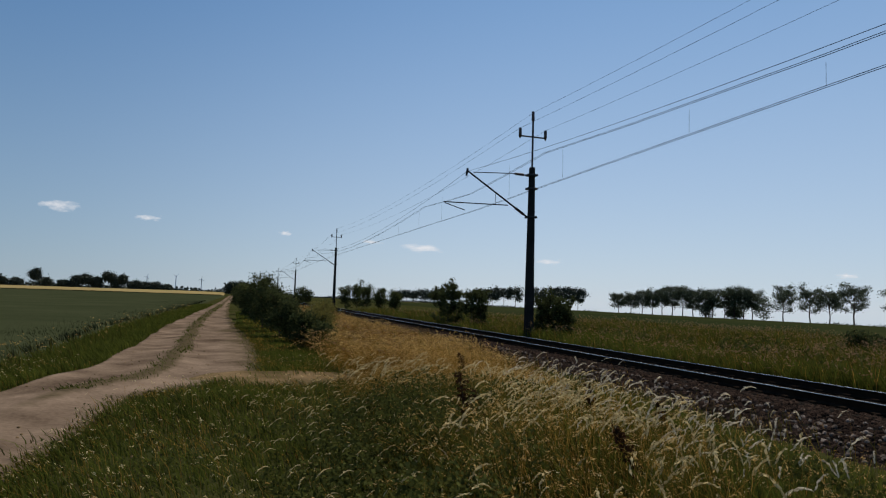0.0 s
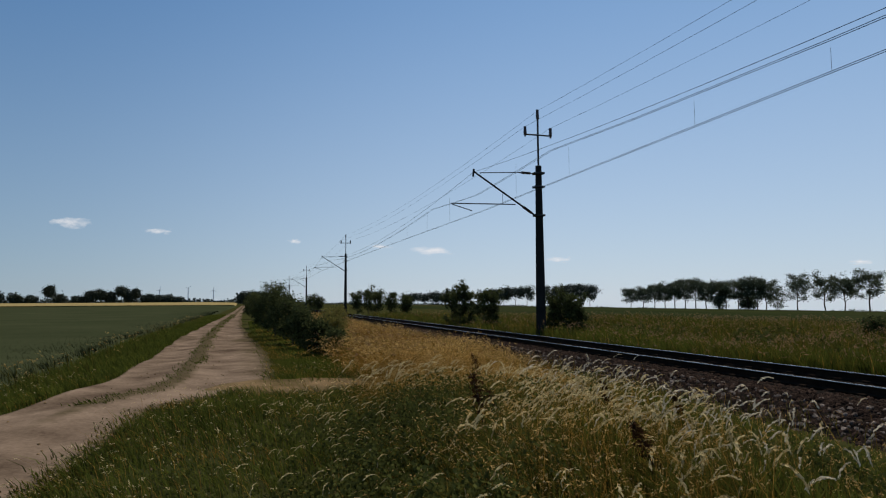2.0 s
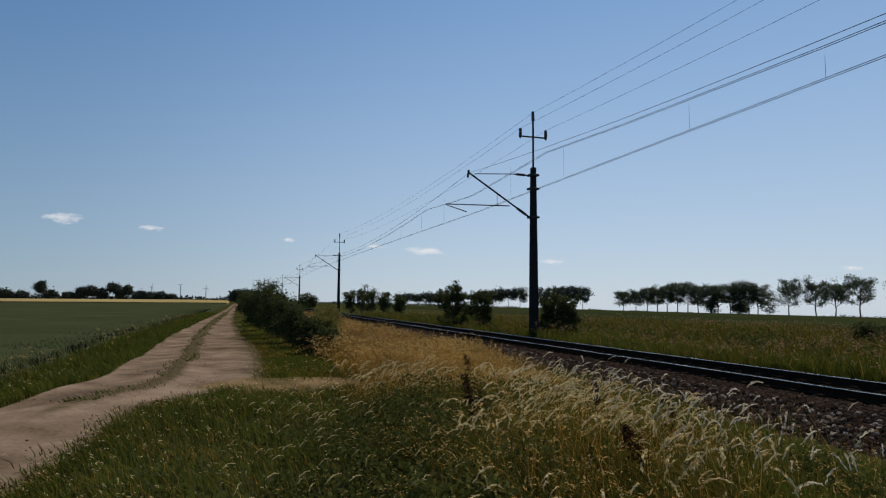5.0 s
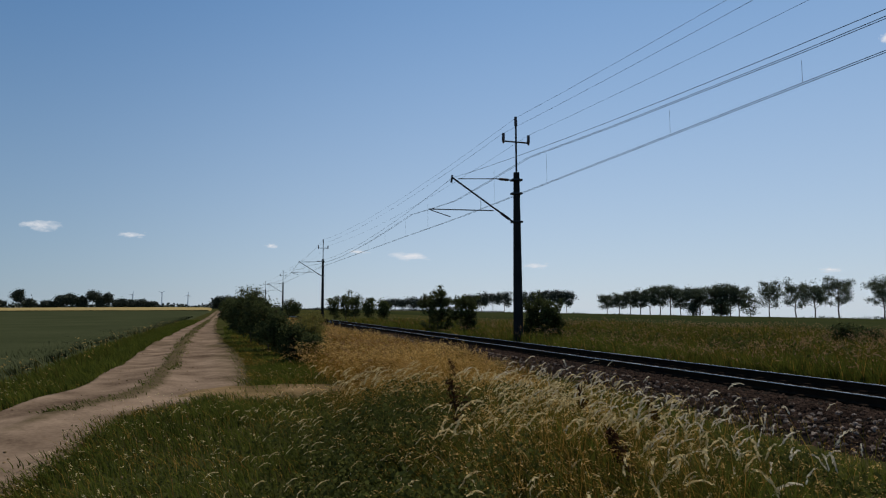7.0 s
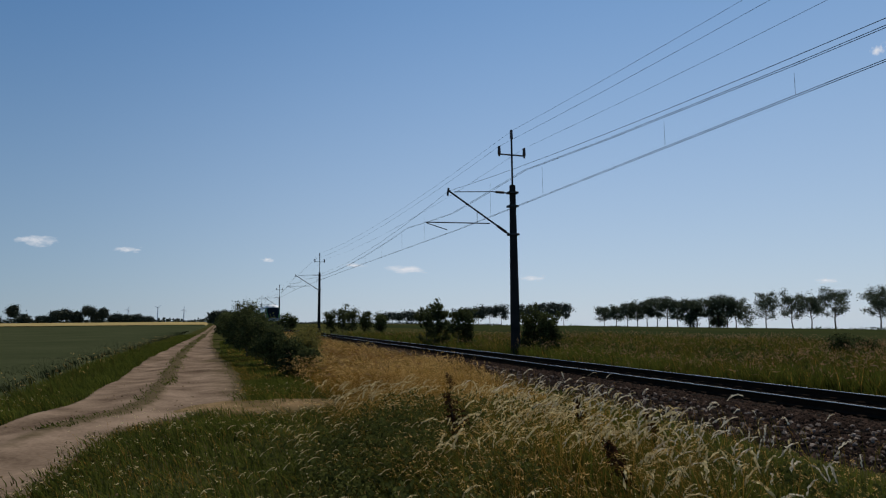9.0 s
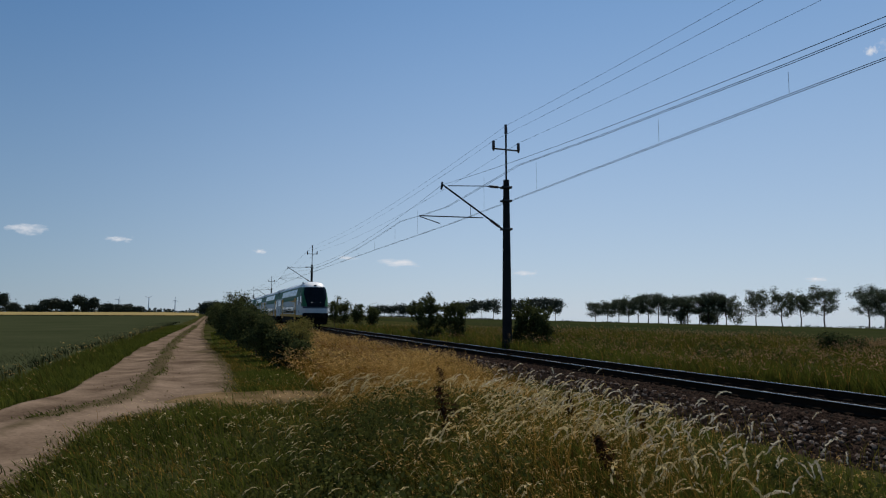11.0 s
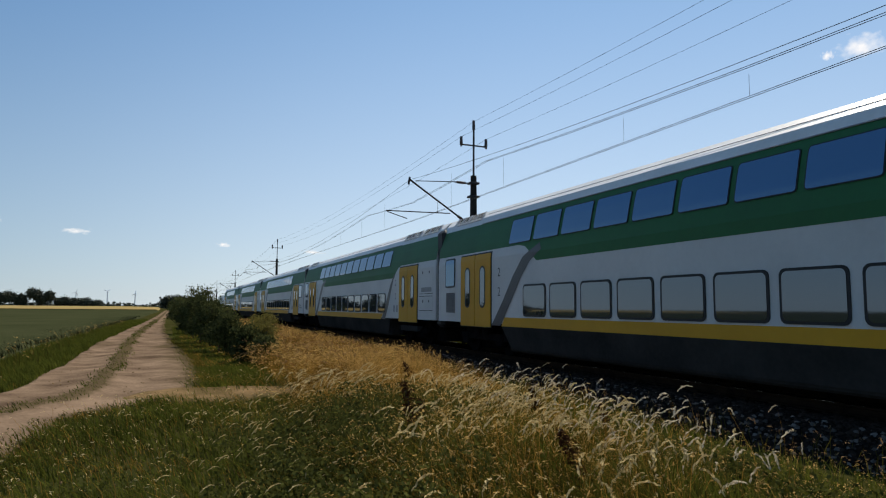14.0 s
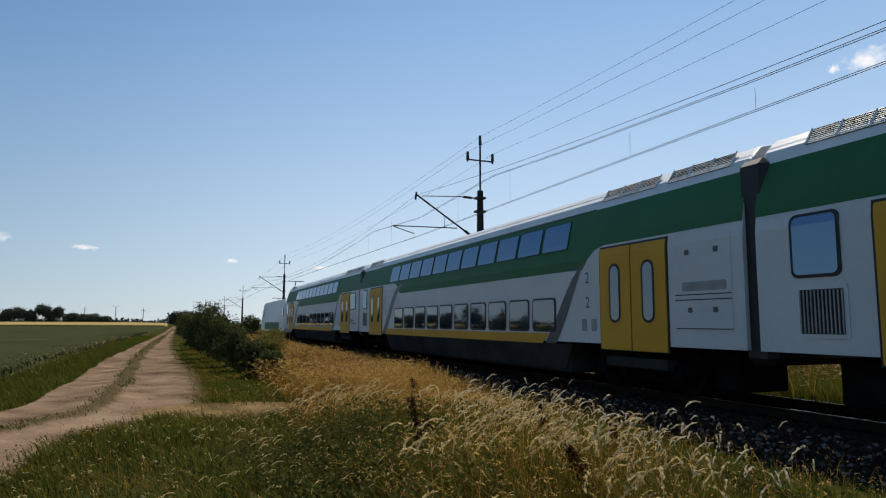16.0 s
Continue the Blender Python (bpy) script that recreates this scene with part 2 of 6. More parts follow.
def cloud_material():
    """Cloud of the sky backdrop, its sunlit white given by emission: thin and ragged at its rim."""
    m = bpy.data.materials.new("cloud_white")
    m.use_nodes = True
    n, l = m.node_tree.nodes, m.node_tree.links
    n.remove(n["Principled BSDF"])
    tc, ln, ns, ma, mr = n.new("ShaderNodeTexCoord"), n.new("ShaderNodeVectorMath"), n.new("ShaderNodeTexNoise"), n.new("ShaderNodeMath"), n.new("ShaderNodeMapRange")
    ln.operation, ma.operation = "LENGTH", "MULTIPLY_ADD"
    info, off = n.new("ShaderNodeObjectInfo"), n.new("ShaderNodeVectorMath")
    off.operation = "MULTIPLY_ADD"
    l.new(tc.outputs["Object"], ln.inputs[0])
    l.new(tc.outputs["Object"], off.inputs[0])
    off.inputs[1].default_value = (1.6, 1.0, 1.0)
    mul = n.new("ShaderNodeMath")
    mul.operation, mul.inputs[1].default_value = "MULTIPLY", 40.0
    l.new(info.outputs["Random"], mul.inputs[0])
    l.new(mul.outputs[0], off.inputs[2])
    l.new(off.outputs[0], ns.inputs["Vector"])
    ns.inputs["Scale"].default_value, ns.inputs["Detail"].default_value = 1.7, 6.0
    ma.inputs[1].default_value = 1.5
    l.new(ns.outputs["Fac"], ma.inputs[0])
    neg = n.new("ShaderNodeMath")
    neg.operation, neg.inputs[1].default_value = "MULTIPLY", -1.0
    l.new(ln.outputs["Value"], neg.inputs[0])
    l.new(neg.outputs[0], ma.inputs[2])
    mr.inputs["From Min"].default_value, mr.inputs["From Max"].default_value, mr.inputs["To Max"].default_value = 0.05, 0.8, 0.85
    l.new(ma.outputs[0], mr.inputs["Value"])
    em, tr, mx = n.new("ShaderNodeEmission"), n.new("ShaderNodeBsdfTransparent"), n.new("ShaderNodeMixShader")
    em.inputs["Color"].default_value, em.inputs["Strength"].default_value = (0.93, 0.93, 0.96, 1), 0.85
    l.new(mr.outputs[0], mx.inputs[0])
    l.new(tr.outputs[0], mx.inputs[1])
    l.new(em.outputs[0], mx.inputs[2])
    l.new(mx.outputs[0], n["Material Output"].inputs["Surface"])
    return m


M_CLOUD = cloud_material()
M_LAMP = material("headlamp_glow", (0.9, 0.9, 0.85), 0.3, vary=0.02, bump=0)
M_LAMP.node_tree.nodes["Principled BSDF"].inputs["Emission Color"].default_value = (1.0, 0.97, 0.88, 1)
M_LAMP.node_tree.nodes["Principled BSDF"].inputs["Emission Strength"].default_value = 1.5


# ================= building helpers =================
def part(name, bm, mat, parent=None, label="", smooth=False):
    """Links a bmesh as one mesh object, under parent if given."""
    me = bpy.data.meshes.new(name)
    bm.to_mesh(me)
    bm.free()
    for m in (mat if isinstance(mat, (list, tuple)) else [mat]):
        me.materials.append(m)
    if smooth:
        me.polygons.foreach_set("use_smooth", [True] * len(me.polygons))
    ob = new(name, me)
    ob.parent = parent
    return tagged(ob, label)


def thing(name, label, category, group="", kind="", at=(0, 0, 0)):
    ob = new(name)
    ob.location = at
    return tagged(ob, label, category, group, kind)


def box(bm, lo, hi, bevel=0.0):
    r = bmesh.ops.create_cube(bm, size=1.0)
    for v in r["verts"]:
        v.co = Vector([lo[i] + (v.co[i] + 0.5) * (hi[i] - lo[i]) for i in range(3)])
    if bevel:
        es = list({e for v in r["verts"] for e in v.link_edges})
        bmesh.ops.bevel(bm, geom=es, offset=bevel, segments=1, affect="EDGES")
    return bm


def tube(bm, pts, radii, sides=6, cap=True):
    """A tapered tube along pts."""
    rings = []
    for i, p in enumerate(pts):
        p = Vector(p)
        d = (Vector(pts[min(i + 1, len(pts) - 1)]) - Vector(pts[max(i - 1, 0)])).normalized()
        a = d.orthogonal().normalized() if abs(d.z) > 0.9 else d.cross(Vector((0, 0, 1))).normalized()
        b = d.cross(a)
        r = radii[i] if isinstance(radii, (list, tuple)) else radii
        rings.append([bm.verts.new(p + (a * math.cos(2 * math.pi * k / sides) + b * math.sin(2 * math.pi * k / sides)) * r) for k in range(sides)])
    for q, w in zip(rings, rings[1:]):
        for k in range(sides):
            bm.faces.new((q[k], q[(k + 1) % sides], w[(k + 1) % sides], w[k]))
    if cap:
        bm.faces.new(rings[0][::-1])
        bm.faces.new(rings[-1])
    return bm


def soup(name, verts, faces, mat, label="", category="", kind="", parent=None, mats=None, index=None):
    """One mesh from numpy arrays of verts (n, 3) and faces (m, k)."""
    me = bpy.data.meshes.new(name)
    faces = np.asarray(faces, dtype=np.int32)
    m, k = faces.shape
    me.vertices.add(len(verts))
    me.vertices.foreach_set("co", np.asarray(verts, dtype=np.float32).ravel())
    me.loops.add(m * k)
    me.loops.foreach_set("vertex_index", faces.ravel())
    me.polygons.add(m)
    me.polygons.foreach_set("loop_start", np.arange(0, m * k, k, dtype=np.int32))
    for mm in (mats or [mat]):
        me.materials.append(mm)
    if index is not None:
        me.polygons.foreach_set("material_index", np.asarray(index, dtype=np.int32))
    me.update(calc_edges=True)
    ob = new(name, me)
    ob.parent = parent
    return tagged(ob, label, category, "", kind)


rng = np.random.default_rng(7)

# ================= ground =================
ROAD_Y = [-30, -10, 0, 5, 7, 9, 11, 13, 15, 17, 19, 22, 28, 35, 52, 75, 100, 150, 220, 320]
ROAD_R = [-5.5, -3.6, -2.4, -2.05, -1.95, -1.85, -1.72, -1.3, 0.15, 0.75, 0.95, 0.95, 0.75, 0.4, -0.3, -0.5, -0.5, -0.3, -0.2, 0.0]
# the ridge between the ruts
ROAD_M = [-8.2, -6.5, -5.2, -4.4, -4.0, -3.5, -3.1, -2.7, -1.9, -1.6, -1.48, -1.5, -1.65, -1.85, -2.0, -1.85, -1.65, -1.45, -1.4, -1.2]
ROAD_L = [-11.0, -9.5, -8.0, -6.8, -6.0, -5.2, -4.5, -4.0, -3.65, -3.35, -3.2, -3.2, -3.3, -3.45, -3.4, -3.1, -2.8, -2.6, -2.6, -2.4]


def smooth01(a, b, v):
    t = np.clip((v - a) / (b - a), 0, 1)
    return t * t * (3 - 2 * t)


def gz(x, y):
    """Height of the ground."""
    x, y = np.asarray(x, float), np.asarray(y, float)
    z = -0.47 + 0.04 * np.sin(x * 0.9 + 0.3 * y) * np.sin(0.55 * y) * np.clip((14 - abs(x)) / 10, 0, 1)
    z = z + (0.15 * smooth01(60, 260, y) + 1.05 * smooth01(255, 430, y)) * smooth01(4, -12, x)
    east = np.clip(x - 14, 0, None)
    z = z - 0.0135 * np.minimum(east, 165) - 0.03 * np.clip(east - 165, 0, None)
    return z


xs = np.unique(np.concatenate([np.arange(-16, 40, 0.5), np.arange(40, 260, 8), np.arange(-200, -16, 6), np.geomspace(260, 4000, 14), -np.geomspace(200, 4000, 14)]))
ys = np.unique(np.concatenate([np.arange(-20, 60, 0.6), np.arange(60, 500, 8), np.geomspace(500, 4500, 12), -np.geomspace(20, 4000, 16)]))
gx, gy = np.meshgrid(xs, ys)
nx, ny = len(xs), len(ys)
idx = np.arange(nx * ny).reshape(ny, nx)
quads = np.stack([idx[:-1, :-1], idx[:-1, 1:], idx[1:, 1:], idx[1:, :-1]], -1).reshape(-1, 4)
soup("ground", np.stack([gx, gy, gz(gx, gy)], -1).reshape(-1, 3), quads, M_GROUND, "flat farmland soil with dry and green grass cover", "ground", "structure")


def strip(name, ylist, cols, lift, mat, label, category, kind="structure", step=0.5, rough=0.0):
    """A ribbon along y: cols gives x at each of several places across, lift its height over the ground."""
    cut = max(ylist[0], min(60, ylist[-1]))
    yy = np.concatenate([np.arange(ylist[0], cut, step), np.linspace(cut, ylist[-1], 60)])
    m = len(cols)
    v = np.zeros((len(yy), m, 3))
    for i, (c, h) in enumerate(zip(cols, lift)):
        x = np.interp(yy, ylist, c) + (rng.normal(0, rough, len(yy)) if i in (0, m - 1) else 0)
        v[:, i] = np.stack([x, yy, gz(x, yy) + h + (rng.normal(0, rough * 0.12, len(yy)) if 0 < i < m - 1 else 0)], -1)
    ii = np.arange(len(yy) * m).reshape(len(yy), m)
    q = np.stack([ii[:-1, :-1], ii[:-1, 1:], ii[1:, 1:], ii[1:, :-1]], -1).reshape(-1, 4)
    return soup(name, v.reshape(-1, 3), q, mat, label, category, kind)


RL, RR, RM = np.array(ROAD_L), np.array(ROAD_R), np.array(ROAD_M)


def soft_noise(x, y, s, o=0.0):
    """Smooth uneven waves between about -1 and 1."""
    return (np.sin(x * s + 2.1 * np.sin(y * s * 0.43 + o)) + np.sin(y * s * 0.77 + 1.7 * np.sin(x * s * 0.61 + 2 * o) + o) + np.sin((x + y) * s * 0.53 + 1.3 * np.sin((x - y) * s * 0.37) + 3 * o)) / 3


def soil_surface(name, x, y, z, tramp, mat, label, category):
    """A sheet of soil on a grid, with an attribute that says how dark and trampled it is."""
    n, m = x.shape
    ii = np.arange(n * m).reshape(n, m)
    q = np.stack([ii[:-1, :-1], ii[:-1, 1:], ii[1:, 1:], ii[1:, :-1]], -1).reshape(-1, 4)
    ob = soup(name, np.stack([x, y, z], -1).reshape(-1, 3), q, mat, label, category, "structure")
    ob.data.attributes.new("trampled", "FLOAT", "POINT").data.foreach_set("value", tramp.ravel().astype(np.float32))
    ob.data.polygons.foreach_set("use_smooth", [True] * len(ob.data.polygons))
    return ob


yy = np.concatenate([np.arange(-30, 4, 1.0), np.arange(4, 40, 0.2), np.linspace(40, 110, 120), np.linspace(112, 320, 40)])
fr = np.linspace(0, 1, 61)
ry = np.repeat(yy[:, None], 61, 1)
edge_l = np.interp(yy, ROAD_Y, RL) + 0.10 * soft_noise(yy * 0 + 3, yy, 1.9)
edge_r = np.interp(yy, ROAD_Y, RR) + 0.16 * soft_noise(yy * 0 + 9, yy, 2.3, 1.0)
rx = edge_l[:, None] + fr[None] * (edge_r - edge_l)[:, None]
mid = np.interp(yy, ROAD_Y, RM)[:, None] + 0.09 * soft_noise(ry * 0, ry, 1.1)
ridge = np.exp(-((rx - mid) / 0.26) ** 2) * smooth01(9.5, 14.5, ry)
rut = np.exp(-((rx - mid - 0.85) / 0.42) ** 2) + np.exp(-((rx - mid + 0.95) / 0.42) ** 2)
rim = np.minimum(fr, 1 - fr)[None] * (edge_r - edge_l)[:, None]
z = gz(rx, ry) + 0.05 + 0.055 * ridge - 0.035 * rut * smooth01(6, 12, ry) + 0.007 * soft_noise(rx, ry, 2.2) + 0.003 * soft_noise(rx, ry, 6.0, 2.0) - 0.09 * smooth01(0.14, 0.0, rim)
tramp = np.maximum(ridge, 0.75 * smooth01(0.5, 0.0, rim * (1 + 0.5 * (fr[None] < 0.5)))) + 0.42 * smooth01(0.15, 0.8, soft_noise(rx, ry, 0.8, 4.0)) + 0.62 * smooth01(-0.8, 0.8, rx - mid - 1.5) * smooth01(15, 18, ry)
soil_surface("road", rx, ry, z, tramp, M_ROAD, "rutted sandy dirt farm track with a grassy middle strip", "dirt road")
# trodden bare spur beside the road
py, px = np.meshgrid(np.arange(13.4, 17.4, 0.1), np.arange(-1.2, 4.2, 0.1), indexing="ij")
inside = 1 - np.hypot((px - 1.0) / 2.4, (py - 15.4) / 1.25) + 0.22 * soft_noise(px, py, 3.0) + 0.1 * soft_noise(px, py, 8.0, 1.0)
soil_surface("trodden_patch", px, py, gz(px, py) - 0.05 + 0.11 * smooth01(-0.1, 0.35, inside) + 0.008 * soft_noise(px, py, 7.0), 0.55 * smooth01(0.6, 0.0, inside) + 0.3 * smooth01(1.2, 3.0, px), M_BARE, "trodden bare sandy earth patch beside the road", "bare earth")
# fields
fx = [np.array([-4.9, -4.9, -5.4, -5.0, -4.6, -4.2, -3.9, -3.6]) - d for d in (0, 0.5, 3, 8, 20, 45, 90, 160, 260)]
strip("crop_field", [16, 20, 35, 52, 100, 150, 220, 270], fx, [0.0, 0.30, 0.34, 0.36, 0.36, 0.36, 0.36, 0.36, 0.36], M_CROP, "even dark green field of young crop", "crop field", "stuff", rough=0.12)
fx = [np.array([-4.2, -4.5, -6.0]) - d for d in (0, 1, 20, 60, 120, 200, 320)]
strip("grain_field", [274, 300, 430], fx, [0.0, 0.55, 0.6, 0.6, 0.6, 0.6, 0.6], M_GRAIN, "strip of pale ripe grain at the far end of the field", "grain field", "stuff", rough=0.2)
fx = [np.array([40.0, 42, 46, 50, 52]) + d for d in (0, 1, 20, 50, 90, 116)]
strip("east_field", [-40, 20, 60, 120, 330], fx, [0.0, 0.35, 0.35, 0.35, 0.35, 0.35], M_FIELD, "dark green field beyond the railway verge", "crop field", "stuff", rough=0.2)

# ================= railway track =================
Y0, Y1 = -120.0, 900.0


def profile_run(bm, prof, y0, y1, mat_of=lambda i: 0):
    a = [bm.verts.new((x, y0, z)) for x, z in prof]
    b = [bm.verts.new((x, y1, z)) for x, z in prof]
    n = len(prof)
    for i in range(n):
        bm.faces.new((a[i], a[(i + 1) % n], b[(i + 1) % n], b[i])).material_index = mat_of(i)
    bm.faces.new(a[::-1])
    bm.faces.new(b)


bm = bmesh.new()
profile_run(bm, [(TRACK + x, z) for x, z in ((-3.9, -0.75), (-1.85, -0.20), (-1.5, -0.185), (1.5, -0.185), (1.85, -0.20), (3.4, -0.8))], Y0, Y1)
bmesh.ops.recalc_face_normals(bm, faces=bm.faces)
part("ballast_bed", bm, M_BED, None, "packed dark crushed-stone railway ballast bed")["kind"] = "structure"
track = thing("railway_track", "single railway track with shiny rail heads on concrete sleepers", "railway track", kind="structure")
RAIL = [(-0.075, -0.16), (0.075, -0.16), (0.075, -0.148), (0.012, -0.125), (0.012, -0.045), (0.036, -0.035), (0.036, -0.012), (0.030, -0.003), (0.006, 0.0), (-0.009, 0.0), (-0.031, -0.0015), (-0.036, -0.0065), (-0.036, -0.035), (-0.012, -0.045), (-0.012, -0.125), (-0.075, -0.148)]
for sx in (-0.7535, 0.7535):
    bm = bmesh.new()
    profile_run(bm, [(TRACK + sx + x, z) for x, z in RAIL], Y0, Y1, lambda i: 1 if i in (8, 10) else 0)
    bmesh.ops.recalc_face_normals(bm, faces=bm.faces)
    part("rail", bm, [M_RAIL, M_RAILTOP], track)
bm = bmesh.new()
box(bm, (-1.3, -0.13, -0.36), (1.3, 0.13, -0.165), 0.025)
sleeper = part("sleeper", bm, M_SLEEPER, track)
sleeper.location = (TRACK, -30, 0)
bm = bmesh.new()
for sx in (-0.7535, 0.7535):
    for dx in (-0.12, 0.12):
        box(bm, (sx + dx - 0.035, -0.07, -0.17), (sx + dx + 0.035, 0.07, -0.125), 0.01)
clip = part("rail_fastening", bm, M_RAIL, sleeper)
for k in range(1, 290):
    o = sleeper.copy()
    scene.collection.objects.link(o)
    o.location = (TRACK + random.uniform(-0.01, 0.01), -30 + 0.6 * k, random.uniform(-0.008, 0.004))
    c = clip.copy()
    scene.collection.objects.link(c)
    c.parent = o


def scatter_stones(name, count, xa, xb, ya, yb, size, mat, label, zf):
    base = np.array([(-1, -1, -0.7), (1, -1, -0.7), (1, 1, -0.7), (-1, 1, -0.7), (-0.7, -0.6, 0.7), (0.7, -0.7, 0.6), (0.6, 0.7, 0.75), (-0.7, 0.6, 0.55)], float)
    fq = np.array([(0, 1, 5, 4), (1, 2, 6, 5), (2, 3, 7, 6), (3, 0, 4, 7), (4, 5, 6, 7)])
    x, y = rng.uniform(xa, xb, count), ya + (yb - ya) * rng.uniform(0, 1, count) ** 1.4
    v = base[None] * rng.uniform(0.6, 1.25, (count, 8, 3)) * (size * rng.uniform(0.5, 1.3, (count, 1, 1)))
    a = rng.uniform(0, 6.28, count)
    tilt = rng.uniform(-0.7, 0.7, count)
    ct, st = np.cos(tilt)[:, None], np.sin(tilt)[:, None]
    v[:, :, 1], v[:, :, 2] = v[:, :, 1] * ct - v[:, :, 2] * st, v[:, :, 1] * st + v[:, :, 2] * ct
    c, s = np.cos(a)[:, None], np.sin(a)[:, None]
    v[:, :, 0], v[:, :, 1] = v[:, :, 0] * c - v[:, :, 1] * s, v[:, :, 0] * s + v[:, :, 1] * c
    v += np.stack([x, y, zf(x, y)], -1)[:, None]
    f = fq[None] + (np.arange(count) * 8)[:, None, None]
    return soup(name, v.reshape(-1, 3), f.reshape(-1, 4), mat, label, "stones", "stuff")


def bed_z(x, y):
    d = np.abs(x - TRACK)
    return np.where(d < 1.85, -0.19, np.where(x < TRACK, -0.20 - (d - 1.85) * 0.55 / 2.05, -0.2 - (d - 1.85) * 0.6 / 1.55))


scatter_stones("ballast_stones", 26000, TRACK - 3.9, TRACK - 0.9, -2, 40, 0.040, M_BALLAST, "loose crushed ballast stones on the track shoulder", bed_z)
# paler stones laid on top carry the sparkle of the shoulder
scatter_stones("pale_stones", 3000, TRACK - 3.9, TRACK - 1.7, -2, 40, 0.036, M_SPARKLE, "pale stones coloured for the sunlit sparkle of the track shoulder", lambda x, y: bed_z(x, y) + 0.012)
scatter_stones("ballast_stones", 12000, TRACK - 0.9, TRACK + 3.0, -2, 45, 0.034, M_DARKSTONE, "darker ballast stones between the rails", bed_z)
scatter_stones("road_pebbles", 420, -5.0, -0.3, 5, 40, 0.014, M_BARE, "clods and pebbles on the dirt road", lambda x, y: gz(x, y) + 0.035)


# ================= overhead line =================
def mast(y, dx=0.0, dz=0.0):
    """A concrete catenary mast with its steel top pole, cantilever and steady arm; it stands east of the track."""
    mx = 13.55 + dx
    g = float(gz(mx, y)) - 0.3
    t = thing("catenary_mast", "tall dark concrete catenary mast with steel top pole and cantilever", "catenary mast", "masts along the track", at=(mx, y, 0))
    bm = bmesh.new()
    n = 8
    rings = []
    for z, w in ((g, 0.21), (2.0, 0.19), (5.5, 0.155), (8.0 + dz, 0.125)):
        rings.append([bm.verts.new((sx * w, sy * w * 0.85, z)) for sx, sy in ((-1, -0.7), (-0.7, -1), (0.7, -1), (1, -0.7), (1, 0.7), (0.7, 1), (-0.7, 1), (-1, 0.7))])
    for a, b in zip(rings, rings[1:]):
        for k in range(n):
            bm.faces.new((a[k], a[(k + 1) % n], b[(k + 1) % n], b[k]))
    bm.faces.new(rings[-1])
    part("pole", bm, M_POLE, t)
    part("top_pole", tube(bmesh.new(), [(0, 0, 7.6 + dz), (0, 0, 10.4 + dz)], 0.05, 8), M_STEEL, t)
    part("top_insulator", tube(bmesh.new(), [(0, 0, 10.35 + dz), (-0.01, 0, 10.8 + dz)], [0.085, 0.07], 8), M_CERAMIC, t)
    part("crossarm", tube(bmesh.new(), [(-0.75, 0, 9.53 + dz), (0.72, 0, 9.53 + dz)], 0.04, 6), M_STEEL, t)
    for x in (-0.68, 0.68):
        part("insulator", tube(bmesh.new(), [(x, 0, 9.42 + dz), (x, 0, 9.6 + dz), (x, 0, 9.92 + dz)], [0.04, 0.085, 0.07], 8), M_CERAMIC, t)
    for z in (7.62, 6.95, 5.55):
        bm = bmesh.new()
        box(bm, (-0.26, -0.2, z - 0.05 + dz), (0.24, 0.2, z + 0.05 + dz), 0.01)
        part("clamp", bm, M_STEEL, t)
    part("tie_rod", tube(bmesh.new(), [(-0.2, 0, 7.6 + dz), (-1.0, 0, 7.62 + dz), (-1.1, 0, 7.62 + dz), (-3.05, 0, 7.5 + dz)], [0.03, 0.03, 0.022, 0.022], 6), M_STEEL, t)
    part("tie_insulator", tube(bmesh.new(), [(-0.45, 0, 7.61 + dz), (-0.9, 0, 7.62 + dz)], 0.065, 8), M_CERAMIC, t)
    part("strut", tube(bmesh.new(), [(-0.22, 0, 5.55 + dz), (-3.38, 0, 7.56 + dz)], 0.045, 8), M_STEEL, t)
    part("strut_insulator", tube(bmesh.new(), [(-0.4, 0, 5.66 + dz), (-0.85, 0, 5.95 + dz)], 0.07, 8), M_CERAMIC, t)
    part("messenger_clamp", tube(bmesh.new(), [(-3.35, 0, 7.66 + dz), (-3.4, 0, 7.3 + dz)], 0.05, 6), M_STEEL, t)
    part("steady_tube", tube(bmesh.new(), [(-1.25, 0, 6.05 + dz), (-4.5, 0, 5.98 + dz)], 0.028, 6), M_STEEL, t)
    part("steady_arm", tube(bmesh.new(), [(-4.45, 0, 5.94 + dz), (-3.45, 0, 5.66 + dz)], 0.022, 6), M_STEEL, t)
    part("dropper_rod", tube(bmesh.new(), [(-1.9, 0, 6.05 + dz), (-1.9, 0, 6.6 + dz)], 0.012, 5), M_STEEL, t)
    return t


MASTS = [(-36.0, 0, 0), (28.53, 0, 0), (93.1, 0.0, 0.29), (161.3, 0.35, -0.6), (228, 0.3, -0.6), (294, 0.3, -0.4), (360, 0.3, -0.3)]
for y, dx, dz in MASTS:
    mast(y, dx, dz)


def span(name, pts, label, r=0.011, sag=0.0, count=14):
    """A wire through pts (x, y, z) with a sag in each span."""
    path = []
    for a, b in zip(pts, pts[1:]):
        for k in range(count):
            f = k / count
            p = Vector(a).lerp(Vector(b), f)
            p.z -= 4 * sag * f * (1 - f)
            path.append(p)
    path.append(Vector(pts[-1]))
    return tagged(part(name, tube(bmesh.new(), path, r, 5), M_WIRE, None), label, "overhead wire", "overhead wires")


